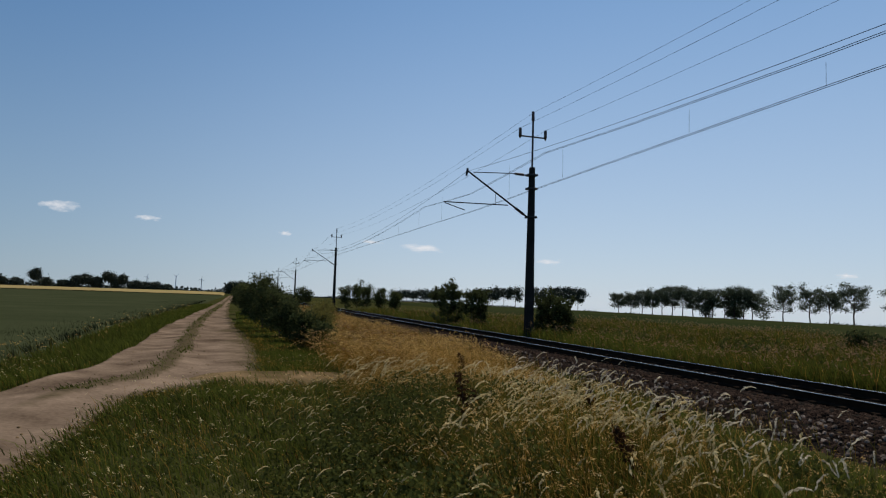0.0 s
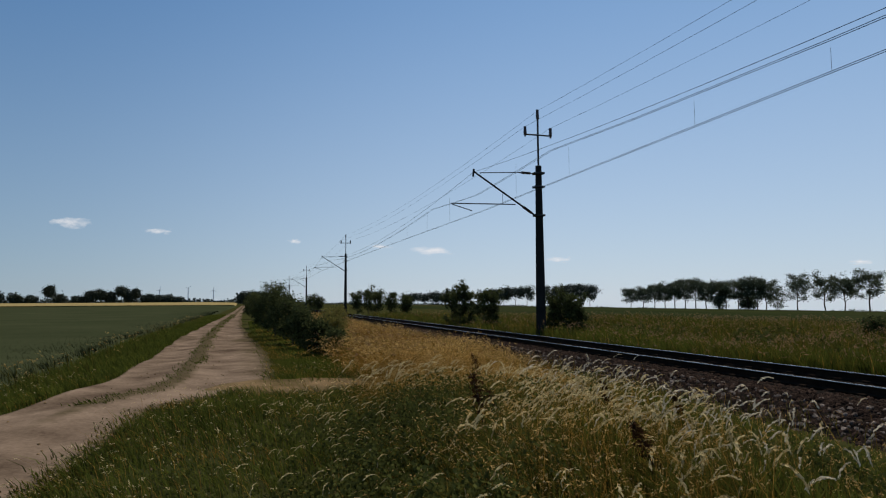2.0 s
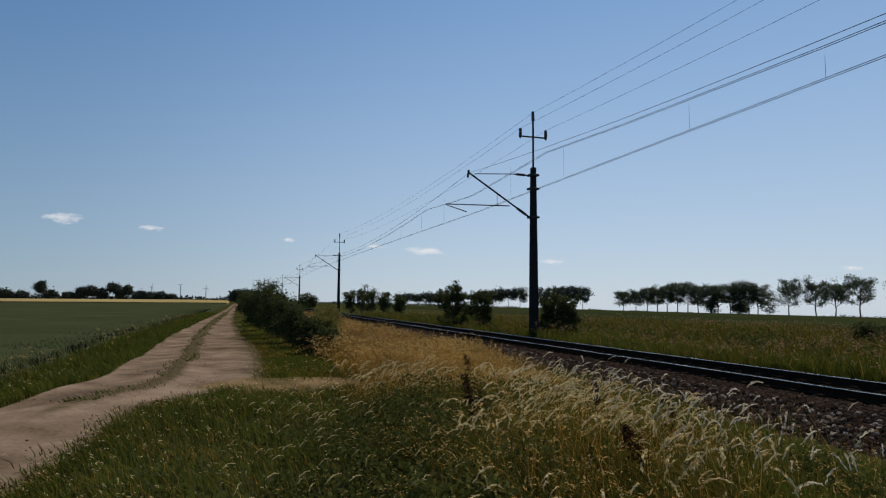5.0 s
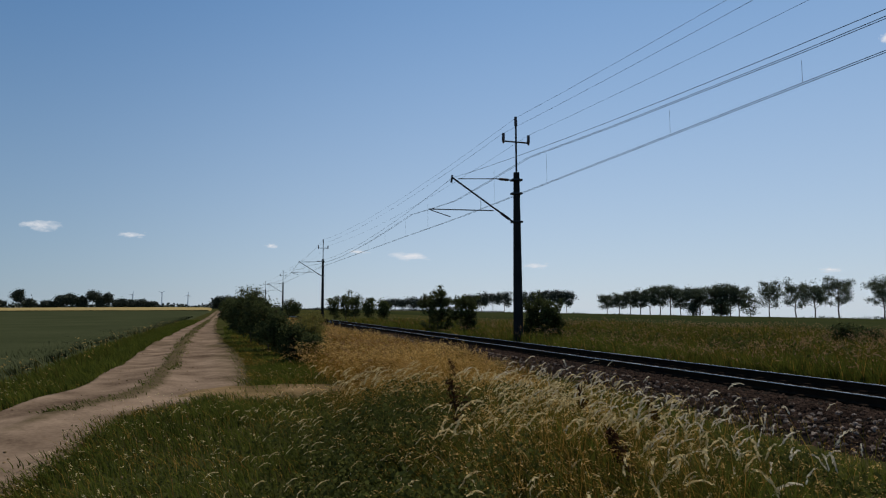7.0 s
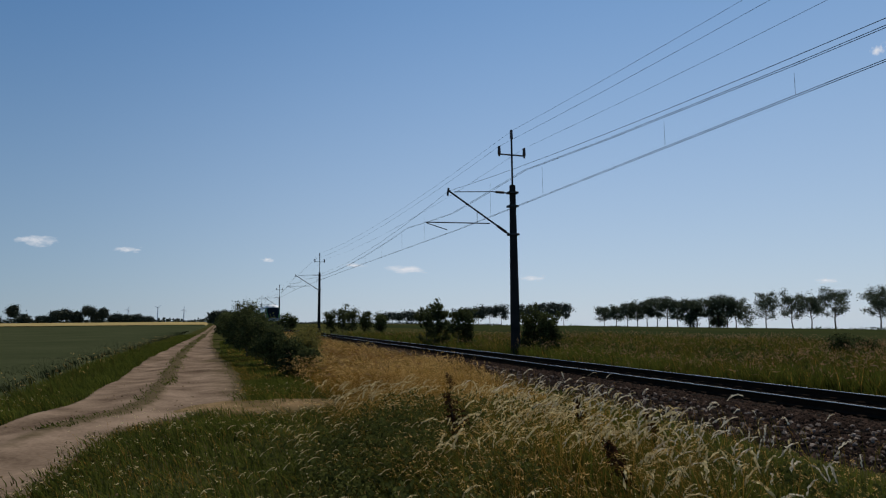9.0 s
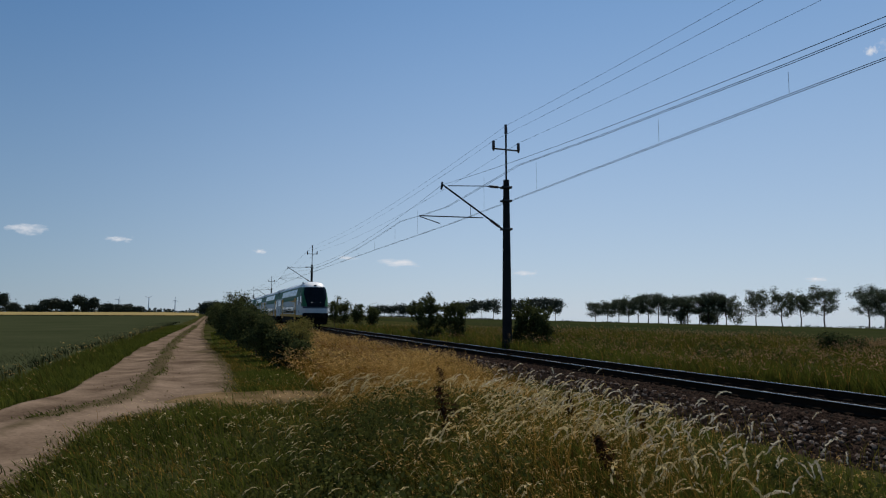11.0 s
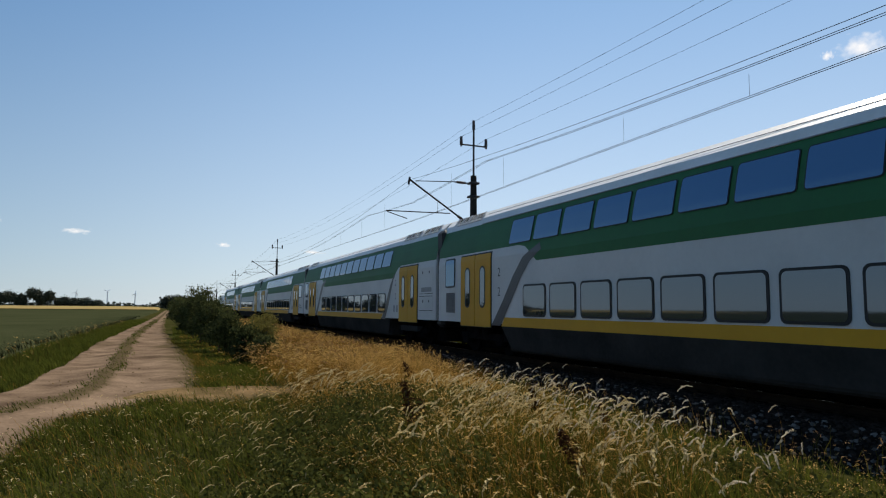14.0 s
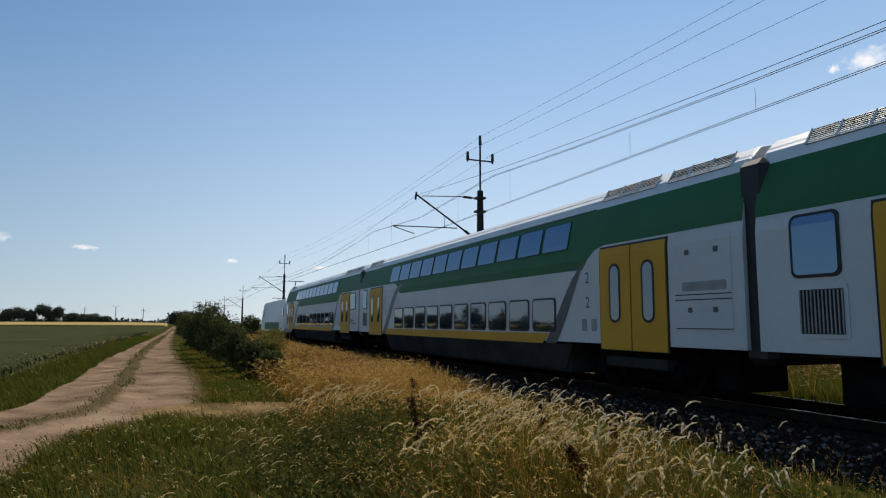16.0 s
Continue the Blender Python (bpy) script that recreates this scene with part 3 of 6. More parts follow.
mp = [(13.55 + dx, y, dz) for y, dx, dz in MASTS]
span("feeder_wire", [(x, y, 10.75 + d) for x, y, d in mp], "thin dark wire along the mast tops", 0.0055, 0.75)
span("feeder_wire", [(x - 0.68, y, 9.92 + d) for x, y, d in mp], "thin dark wire on the crossarm insulators", 0.0055, 0.75)
span("feeder_wire", [(x + 0.68, y, 9.92 + d) for x, y, d in mp], "thin dark wire on the crossarm insulators", 0.0055, 0.75)
span("messenger_wire", [(x - 3.36, y, 7.52 + d) for x, y, d in mp], "dark sagging messenger wire of the catenary", 0.007, 1.39, 24)
for dx in (0, 0.09):
    pts = []
    for (x, y, d), (x2, y2, d2) in zip(mp, mp[1:]):
        for f in (0.0, 0.06, 0.12, 0.2, 0.3, 0.4, 0.5, 0.6, 0.7, 0.8, 0.88, 0.94):
            s = 7.34 + d - 4 * 1.26 * f * (1 - f) - max(0, 0.12 - min(f, 1 - f)) * 7.5
            pts.append((x - 3.22 + dx, y + f * (y2 - y), s))
    span("auxiliary_wire", pts, "dark stranded auxiliary catenary wire", 0.007, 0, 1)
for dx in (0, 0.09):
    span("contact_wire", [(x - 3.2 + dx + (0.25 if i % 2 else -0.1), y, 5.68 + d * 0.6) for i, (x, y, d) in enumerate(mp)], "dark taut contact wire over the track", 0.007, -0.06, 6)
for i, ((x, y, d), (x2, y2, d2)) in enumerate(zip(mp[:3], mp[1:])):
    for f in (0.07, 0.14, 0.22, 0.30, 0.38, 0.46, 0.54, 0.62, 0.70, 0.76, 0.86, 0.93):
        zt = 7.45 + d - 4 * 1.45 * f * (1 - f) - 0.1
        p = (x - 3.15, y + f * (y2 - y))
        span("dropper", [(*p, zt), (*p, 5.7)], "thin dropper holding the contact wire", 0.0035, 0, 1)


# ================= train =================
L = 26.81
SEC = [(1.30, 0.42), (1.39, 0.62), (1.39, 1.0), (1.39, 2.0), (1.39, 3.05), (1.33, 3.5), (1.245, 3.9), (1.14, 4.27), (1.06, 4.5), (0.80, 4.75), (0.42, 4.84), (0.0, 4.86)]


def hw(z):
    """Half width of the coach body at height z."""
    return float(np.interp(z, [p[1] for p in SEC], [p[0] for p in SEC]))


def round_rect(u0, u1, z0, z1, r=0.1, n=4):
    pts = []
    for cx, cz, a0 in ((u1 - r, z1 - r, 0), (u0 + r, z1 - r, 90), (u0 + r, z0 + r, 180), (u1 - r, z0 + r, 270)):
        for k in range(n + 1):
            a = radians(a0 + 90 * k / n)
            pts.append((cx + r * math.cos(a), cz + r * math.sin(a)))
    return pts


def panel(bm, poly, side, off, thick=0.0):
    """Lays a polygon of (u, z) on the coach's side (-1 west, +1 east), off metres proud of the skin."""
    b2 = bmesh.new()
    b2.faces.new([b2.verts.new((0, u, z)) for u, z in poly])
    for zc in (1.0, 2.0, 3.05, 3.5, 3.9, 4.27):
        bmesh.ops.bisect_plane(b2, geom=b2.verts[:] + b2.edges[:] + b2.faces[:], plane_co=(0, 0, zc), plane_no=(0, 0, 1))
    if thick:
        r = bmesh.ops.extrude_face_region(b2, geom=b2.faces[:])
        for v in r["geom"]:
            if isinstance(v, bmesh.types.BMVert):
                v.co.x = 1
    for v in b2.verts:
        inner = v.co.x < 0.5
        d = off if not thick else (off - thick if inner else off)
        v.co = Vector((side * (hw(v.co.z) + d), v.co.y, v.co.z))
    bmesh.ops.recalc_face_normals(b2, faces=b2.faces)
    me = bpy.data.meshes.new("tmp")
    b2.to_mesh(me)
    b2.free()
    bm.from_mesh(me)
    bpy.data.meshes.remove(me)
    return bm


def shell(u0, u1, z_low, flat=False):
    """The coach's outer skin from u0 to u1, closed at its ends; z_low is its lower edge."""
    bm = bmesh.new()
    sec = [(hw(z_low), z_low)] + [p for p in SEC if p[1] > z_low + 0.02]
    ring = [(-x, z) for x, z in sec] + [(x, z) for x, z in sec[::-1][1:]]
    rows = []
    for u in (u0, u0 + 0.06, u1 - 0.06, u1):
        k = 0.985 if u == u1 or (u == u0 and not flat) else 1.0
        rows.append([bm.verts.new((x * k, u, z if z < 4 else z * (0.997 if k < 1 else 1))) for x, z in ring])
    n = len(ring)
    for a, b in zip(rows, rows[1:]):
        for i in range(n):
            f = bm.faces.new((a[i], a[(i + 1) % n], b[(i + 1) % n], b[i]))
            z = (ring[i][1] + ring[(i + 1) % n][1]) / 2
            f.material_index = 1 if z > 4.27 else 0
    bm.faces.new(rows[0])
    bm.faces.new(rows[-1][::-1])
    bmesh.ops.recalc_face_normals(bm, faces=bm.faces)
    return bm


def window(parent, u0, u1, z0, z1, side, r=0.12):
    rim = 0.05 if z0 < 3.3 else 0.02
    w = part("window", panel(bmesh.new(), round_rect(u0, u1, z0, z1, r), side, 0.022, 0.02), M_RUBBER, parent)
    part("pane", panel(bmesh.new(), round_rect(u0 + rim, u1 - rim, z0 + rim, z1 - rim, r * 0.8), side, 0.027), M_GLASS if z0 < 2.1 else M_SKYPANE, w)
    return w


def door(parent, u0, u1, z0, z1, side):
    d = part("door", panel(bmesh.new(), [(u0 - 0.05, z0 - 0.02), (u1 + 0.05, z0 - 0.02), (u1 + 0.05, z1 + 0.05), (u0 - 0.05, z1 + 0.05)], side, 0.012, 0.02), M_RUBBER, parent)
    m = (u0 + u1) / 2
    for a, b in ((u0, m - 0.02), (m + 0.02, u1)):
        part("door_leaf", panel(bmesh.new(), round_rect(a, b, z0, z1, 0.03, 2), side, 0.035, 0.03), M_YELLOW, d, "yellow sliding door leaf")
        c = (a + b) / 2
        part("door_window", panel(bmesh.new(), round_rect(c - 0.21, c + 0.21, z0 + 0.6, z1 - 0.38, 0.2, 6), side, 0.040), M_RUBBER, d)
        part("door_pane", panel(bmesh.new(), round_rect(c - 0.15, c + 0.15, z0 + 0.66, z1 - 0.44, 0.145, 6), side, 0.044), M_GLASS, d)
    return d


def grille(parent, u0, u1, z0, z1, side):
    g = part("grille", panel(bmesh.new(), round_rect(u0, u1, z0, z1, 0.04), side, 0.012, 0.01), M_WHITE, parent)
    part("grille_back", panel(bmesh.new(), round_rect(u0 + 0.07, u1 - 0.07, z0 + 0.07, z1 - 0.07, 0.02), side, 0.016), M_SKIRT, g)
    bm = bmesh.new()
    n = 12
    for k in range(n):
        u = u0 + 0.09 + (u1 - u0 - 0.18) * k / (n - 1)
        x = side * (hw((z0 + z1) / 2) + 0.018)
        box(bm, (min(x, x + side * 0.012), u - 0.013, z0 + 0.08), (max(x, x + side * 0.012), u + 0.013, z1 - 0.08))
    part("grille_bars", bm, M_GRILLE, g)


def bogie(parent, uc):
    b = part("bogie", bmesh.new(), M_UNDER, parent)
    bm = bmesh.new()
    for s in (-1, 1):
        box(bm, (s * 1.05 - 0.08, uc - 1.7, 0.42), (s * 1.05 + 0.08, uc + 1.7, 0.66), 0.03)
        for du in (-1.25, 1.25):
            box(bm, (s * 1.08 - 0.12, uc + du - 0.2, 0.28), (s * 1.08 + 0.12, uc + du + 0.2, 0.62), 0.03)
        for du in (-0.3, 0.3):
            tube(bm, [(s * 1.12, uc + du, 0.6), (s * 1.12, uc + du, 0.95)], 0.16, 10)
    box(bm, (-1.0, uc - 0.35, 0.4), (1.0, uc + 0.35, 0.75), 0.03)
    box(bm, (-0.62, uc - 2.4, 0.15), (0.62, uc + 2.4, 0.92), 0.04)      # brake gear and centre beam
    part("bogie_frame", bm, M_UNDER, b)
    for du in (-1.25, 1.25):
        bm = bmesh.new()
        for s in (-1, 1):
            tube(bm, [(s * 0.69, uc + du, 0.46), (s * 0.83, uc + du, 0.46)], 0.46, 20)
        tube(bm, [(-0.7, uc + du, 0.46), (0.7, uc + du, 0.46)], 0.09, 8)
        part("wheelset", bm, M_UNDER, b)


def under_and_low(coach, a, b, yellow0, yellow1):
    """Low belly between the bogies with its yellow stripe and dark skirt."""
    bm = bmesh.new()
    box(bm, (-1.27, a + 0.3, 0.20), (1.27, b - 0.3, 1.0), 0.05)
    part("belly", bm, M_SKIRT, coach)
    for s in (-1, 1):
        part("skirt_panel", panel(bmesh.new(), [(a, 0.93), (a + 0.45, 0.30), (b - 0.45, 0.30), (b, 0.93)], s, 0.006), M_SKIRT, coach, "dusty dark grey lower skirt")
        part("yellow_stripe", panel(bmesh.new(), [(a + 1.45, yellow0), (b, yellow0), (b - 0.2, yellow1), (a + 1.1, yellow1)], s, 0.008), M_YELLOW, coach, "yellow lower stripe")


def roof_kit(coach, u0, u1):
    for s in (-1, 1):
        bm = bmesh.new()
        x0, z0, x1, z1 = 1.10, 4.40, 0.86, 4.74
        def P(u, f, o):
            return (s * (x0 + (x1 - x0) * f + o * 0.8), u, z0 + (z1 - z0) * f + o * 0.6)
        vs = [bm.verts.new(P(u, f, 0.012)) for u, f in ((u0, 0.1), (u1, 0.1), (u1, 0.95), (u0, 0.95))]
        bm.faces.new(vs)
        part("roof_vent", bm, M_SKIRT, coach, "dark louvred roof vent")
        bm = bmesh.new()
        for k in range(8):
            f = 0.12 + 0.80 * k / 7
            tube(bm, [P(u0 + 0.04, f, 0.03), P(u1 - 0.04, f, 0.03)], 0.007, 4)
        n = max(2, round((u1 - u0) / 0.62))
        for k in range(n + 1):
            u = u0 + (u1 - u0) * k / n
            tube(bm, [P(u, 0.08, 0.032), P(u, 0.97, 0.032)], 0.02, 4)
        part("vent_slats", bm, M_ROOF, coach)


def gutters(coach, u0, u1):
    for s in (-1, 1):
        part("gutter", tube(bmesh.new(), [(s * 1.145, u0, 4.285), (s * 1.145, u1, 4.285)], 0.018, 5), M_GRILLE, coach)
        part("roof_seam", tube(bmesh.new(), [(s * 0.93, u0, 4.62), (s * 0.93, u1, 4.62)], 0.012, 5), M_SWOOSH, coach)


def livery(coach, u0, u1, arch0, arch1):
    """Green upper band that dips between the door bays, with dark grey swooshes; arch0 and arch1 are the inner ends of the bays."""
    for s in (-1, 1):
        pts = [(u0, 3.32), (arch0 - 0.3, 3.32), (arch0 + 0.05, 3.24), (arch0 + 0.35, 3.02), (arch0 + 0.55, 2.80), (arch1 - 0.75, 2.80), (arch1 - 0.45, 3.02), (arch1 - 0.1, 3.25), (arch1 + 0.3, 3.32), (u1, 3.32), (u1, 4.268), (u0, 4.268)]
        part("green_band", panel(bmesh.new(), pts, s, 0.004), M_GREEN, coach, "green upper side band")
        f = [(arch0 + 0.30, 3.05), (arch0 + 0.62, 2.78), (arch0 + 0.95, 2.25), (arch0 + 1.35, 1.55), (arch0 + 1.8, 0.94), (arch0 + 2.35, 0.94), (arch0 + 1.8, 1.6), (arch0 + 1.35, 2.2), (arch0 + 1.0, 2.6), (arch0 + 0.62, 2.92)]
        part("swoosh", panel(bmesh.new(), f[::-1], s, 0.010), M_SWOOSH, coach, "dark grey swoosh stripe")
        e = arch1 + 1.0
        r = [(e + 0.95, 0.94), (e + 0.2, 1.7), (e - 0.4, 2.4), (e - 1.0, 2.95), (e - 1.9, 3.3), (e - 2.0, 3.1), (e - 1.4, 2.8), (e - 0.9, 2.35), (e - 0.35, 1.7), (e + 0.35, 0.94)]
        part("swoosh", panel(bmesh.new(), r[::-1], s, 0.010), M_SWOOSH, coach, "dark grey swoosh stripe")


def glyph_two(parent, u, z, side, h=0.3):
    cu = bpy.data.curves.new("class_digit", "FONT")
    cu.body, cu.size = "2", h * 1.3
    tmp = new("tmp", cu)
    dg = bpy.context.evaluated_depsgraph_get()
    me = bpy.data.meshes.new_from_object(tmp.evaluated_get(dg))
    bpy.data.objects.remove(tmp)
    me.materials.append(M_SWOOSH)
    ob = new("class_digit", me)
    ob.parent = parent
    ob.matrix_local = Matrix.Translation((side * (hw(z) + 0.008), u, z)) @ (pose(0, 0, 0, 90, 0, -90) if side < 0 else pose(0, 0, 0, 90, 0, 90))
    return ob


def emblem(coach, u, z, s):
    """The operator's mark as a plain shape, with two bars in place of its lettering; u is its rear edge."""
    e = part("operator_mark", panel(bmesh.new(), [(u, z + 0.10), (u - 0.02, z + 0.22), (u - 0.16, z + 0.34), (u - 0.32, z + 0.36), (u - 0.30, z + 0.02), (u - 0.22, z), (u - 0.22, z + 0.22), (u - 0.10, z + 0.12)], s, 0.010), M_DECALB, coach, "plain dark operator mark")
    for a, b, h in ((0.40, 0.86, 0.19), (0.40, 1.28, 0.03)):
        part("lettering_bar", panel(bmesh.new(), round_rect(u - b, u - a, z + h, z + h + 0.075, 0.01, 1), s, 0.010), M_DECALB, e)


def end_panel(coach, u0, u1, s):
    """Equipment hatch at a coach's forward end."""
    h = part("equipment_hatch", panel(bmesh.new(), round_rect(u0, u1, 1.32, 3.12, 0.02, 1), s, 0.010, 0.008), M_WHITE, coach, "white equipment hatch")
    part("hatch_strip", panel(bmesh.new(), round_rect(u0 + 0.12, u1 - 0.2, 2.1, 2.28, 0.02, 1), s, 0.014), M_GRILLE, h)
    for z in (2.02, 1.92, 1.36):
        part("hatch_seam", panel(bmesh.new(), round_rect(u0, u1, z, z + 0.02, 0.004, 1), s, 0.015), M_RUBBER, h)
    for u, z in ((u0 + 0.35, 2.82), (u1 - 0.35, 2.82), (u0 + 0.4, 1.68), (u1 - 0.4, 1.68)):
        part("hatch_lock", panel(bmesh.new(), round_rect(u - 0.06, u + 0.06, z, z + 0.1, 0.01, 1), s, 0.016), M_SWOOSH, h)


def gangway(coach, u):
    bm = bmesh.new()
    box(bm, (-1.28, u - 0.32, 0.75), (1.28, u + 0.32, 4.42), 0.12)
    part("gangway_bellows", bm, M_RUBBER, coach, "black rubber gangway bellows")


def middle_coach(hatch):
    c = thing("double_deck_coach", "double-deck coach in white, green and yellow with yellow doors", "railway coach", "coaches of the train")
    part("body", shell(0.14, L - 0.14, 1.0), [M_WHITE, M_ROOF], c, "white coach body with pale roof")
    under_and_low(c, 5.6, 21.6, 0.93, 1.2)
    livery(c, 0.14, L - 0.14, 4.55, 20.3)
    for s in (-1, 1):
        for k in range(10):
            u = 6.36 + 1.411 * k
            window(c, u, u + 1.21, 1.24, 2.15, s)
        for k in range(11):
            u = 5.80 + 1.41 * k
            window(c, u, u + 1.28, 3.38, 4.13, s, 0.07)
        door(c, 2.1, 4.34, 0.88, 3.22, s)
        door(c, 22.3, 24.54, 0.88, 3.22, s)
        if hatch:
            end_panel(c, 0.4, 1.85, s)
        else:
            window(c, 0.72, 1.92, 2.22, 3.18, s)
            emblem(c, 1.85, 1.36, s)
        window(c, L - 1.72, L - 0.85, 2.2, 3.24, s)
        grille(c, L - 1.8, L - 0.9, 1.24, 2.08, s)
        glyph_two(c, 5.0 if s < 0 else 4.7, 2.45, s)
        glyph_two(c, 5.0 if s < 0 else 4.7, 1.85, s)
        for u in (4.55, 4.95):
            part("side_hatch", panel(bmesh.new(), round_rect(u, u + 0.2, 1.28, 1.58, 0.03), s, 0.012), M_GRILLE, c)
        part("door_step", box(bmesh.new(), (min(s * 1.1, s * 1.36), 2.2, 0.50), (max(s * 1.1, s * 1.36), 4.24, 0.72), 0.02), M_SKIRT, c)
        glyph_two(c, 21.85 if s < 0 else 21.6, 2.45, s)
        glyph_two(c, 21.85 if s < 0 else 21.6, 1.85, s)
    for u in (3.4, L - 3.4):
        bogie(c, u)
    roof_kit(c, 0.6, 2.3)
    roof_kit(c, 2.7, 4.6)
    roof_kit(c, L - 3.2, L - 1.0)
    gangway(c, 0.0)
    gutters(c, 4.8, L - 3.4)
    return c


def cab_coach():
    c = thing("driving_coach", "double-deck driving coach with black windscreen, green sides and white bumper", "railway coach", "coaches of the train")
    join = 2.5
    part("body", shell(join, L - 0.14, 1.0, True), [M_WHITE, M_ROOF], c, "white coach body with pale roof")
    # nose: rows of height, columns from the west side round the front to the east side
    zz = [0.80, 1.0, 1.2, 1.42, 1.7, 1.9, 2.12, 2.5, 2.86, 3.3, 3.7, 4.0, 4.2, 4.38, 4.52, 4.66, 4.76, 4.82, 4.855]
    rake = np.interp(zz, [0.9, 1.9, 2.2, 4.0, 4.25, 4.5, 4.75, 4.905], [-0.25, -0.23, -0.15, 0.45, 0.60, 0.88, 1.45, 2.35])
    cols = [-1, -0.96, -0.88, -0.75, -0.5, -0.25, 0, 0.25, 0.5, 0.75, 0.88, 0.96, 1]
    bm = bmesh.new()
    rows = []
    for z, r in zip(zz, rake):
        w = hw(z)
        row = [bm.verts.new((-w, join, z)), bm.verts.new((-w * 0.995, join - (join - r) * 0.45, z))]
        for a in cols:
            row.append(bm.verts.new((a * w * 0.975, min(join - 0.01, r + 0.5 * abs(a) ** 5.0), z)))
        row += [bm.verts.new((w * 0.995, join - (join - r) * 0.45, z)), bm.verts.new((w, join, z))]
        rows.append(row)
    ncol = len(rows[0])
    for i in range(len(zz) - 1):
        for k in range(ncol - 1):
            f = bm.faces.new((rows[i][k], rows[i][k + 1], rows[i + 1][k + 1], rows[i + 1][k]))
            z = (zz[i] + zz[i + 1]) / 2
            mid = (k + 0.5) - (ncol - 1) / 2
            side = abs(mid) > (ncol - 1) / 2 - 2
            outer = abs(mid) > (ncol - 1) / 2 - 1
            if z > 4.24:
                f.material_index = 1
            elif z > 2.12:
                f.material_index = 2 if not outer or z > 2.85 else 0
            elif z > 1.9:
                f.material_index = 0 if side else 4
            elif z > 1.42:
                f.material_index = 0
            elif z > 1.2:
                f.material_index = 0 if side else 6
            elif z > 1.0:
                f.material_index = 5 if side else 6
            else:
                f.material_index = 6
    for f in bm.faces:
        f.smooth = True
    bmesh.ops.recalc_face_normals(bm, faces=bm.faces)
    part("nose", bm, [M_WHITE, M_ROOF, M_GREEN, M_SHIELD, M_SWOOSH, M_YELLOW, M_UNDER], c, "rounded driving cab nose with black windscreen")
    bm = bmesh.new()
    prev = None
    for k in range(17):
        z = 2.06 + (4.20 - 2.06) * k / 16
        half = 0.68 + 0.27 * smooth01(2.0, 3.9, z)
        r0 = float(np.interp(z, zz, rake))
        row = []
        for q in range(25):
            a = half * (q - 12) / 12
            row.append(bm.verts.new((a * hw(z) * 0.985, r0 + 0.5 * abs(a) ** 5 - 0.03, z)))
        if prev:
            for q in range(24):
                bm.faces.new((prev[q], prev[q + 1], row[q + 1], row[q]))
        prev = row
    bmesh.ops.recalc_face_normals(bm, faces=bm.faces)
    screen = part("windscreen", bm, M_SHIELD, c, "large black wrap-over windscreen", smooth=True)
    for x, a in ((-0.3, 18), (0.3, -18)):
        part("wiper", tube(bmesh.new(), [(x, -0.17, 2.15), (x + a / 60, 0.13, 3.1)], 0.012, 5), M_RUBBER, screen)
    for x in (-0.42, 0.42):
        bm = bmesh.new()
        tube(bm, [(x, -0.08, 2.5), (x, 0.15, 2.5)], 0.036, 12)
        part("headlight", bm, M_LAMP, c, "lit round headlight")
    bm = bmesh.new()
    box(bm, (-0.14, 0.60, 4.28), (0.14, 0.95, 4.44), 0.04)
    part("top_lamp", bm, M_SHIELD, c)
    bm = bmesh.new()
    box(bm, (-1.3, 0.1, 0.42), (1.3, 2.6, 0.95), 0.06)
    box(bm, (-1.15, -0.1, 0.2), (1.15, 0.3, 0.8), 0.05)
    part("snow_plough", bm, M_UNDER, c, "black front underframe with plough")
    for x in (-0.875, 0.875):
        bm = bmesh.new()
        tube(bm, [(x, 0.1, 1.06), (x, -0.72, 1.06)], 0.1, 12)
        box(bm, (x - 0.3, -0.80, 0.88), (x + 0.3, -0.72, 1.24), 0.03)
        part("buffer", bm, M_UNDER, c)
    bm = bmesh.new()
    tube(bm, [(0, 0.2, 1.0), (0, -0.3, 0.98)], 0.07, 8)
    tube(bm, [(0.3, 0.15, 0.95), (0.32, -0.05, 0.6), (0.3, 0.15, 0.4)], 0.03, 6)
    tube(bm, [(-0.3, 0.15, 0.95), (-0.32, -0.05, 0.6), (-0.3, 0.15, 0.4)], 0.03, 6)
    part("coupler", bm, M_UNDER, c)
    under_and_low(c, 5.2, 21.0, 0.98, 1.3)
    for s in (-1, 1):
        # green wraps down towards the nose
        g = [(join - 0.003, 2.86), (7.3, 2.86), (9.0, 2.85), (18.6, 2.80), (19.2, 3.05), (20.0, 3.25), (20.6, 3.32), (L - 0.14, 3.32), (L - 0.14, 4.268), (join - 0.003, 4.268)]
        part("green_band", panel(bmesh.new(), g, s, 0.004), M_GREEN, c, "green upper side band")
        part("yellow_sill", panel(bmesh.new(), [(2.497, 1.0), (5.65, 1.0), (5.65, 1.2), (2.497, 1.2)], s, 0.008), M_YELLOW, c)
        r = [(23.55, 1.0), (22.8, 1.7), (22.15, 2.4), (21.7, 2.9), (21.05, 3.25), (20.1, 3.45), (19.3, 3.52), (19.3, 3.40), (20.0, 3.30), (20.75, 3.08), (21.25, 2.75), (21.7, 2.3), (22.3, 1.6), (22.85, 1.0)]
        part("yellow_sill", panel(bmesh.new(), [(20.85, 1.0), (22.8, 1.0), (22.6, 1.2), (20.85, 1.2)], s, 0.008), M_YELLOW, c)
        part("yellow_stripe", panel(bmesh.new(), [(7.3, 2.66), (13.0, 2.84), (7.3, 2.86)][::-1], s, 0.007), M_YELLOW, c, "thin tapering yellow stripe")
        part("swoosh", panel(bmesh.new(), r[::-1], s, 0.010), M_SWOOSH, c, "dark grey swoosh stripe")
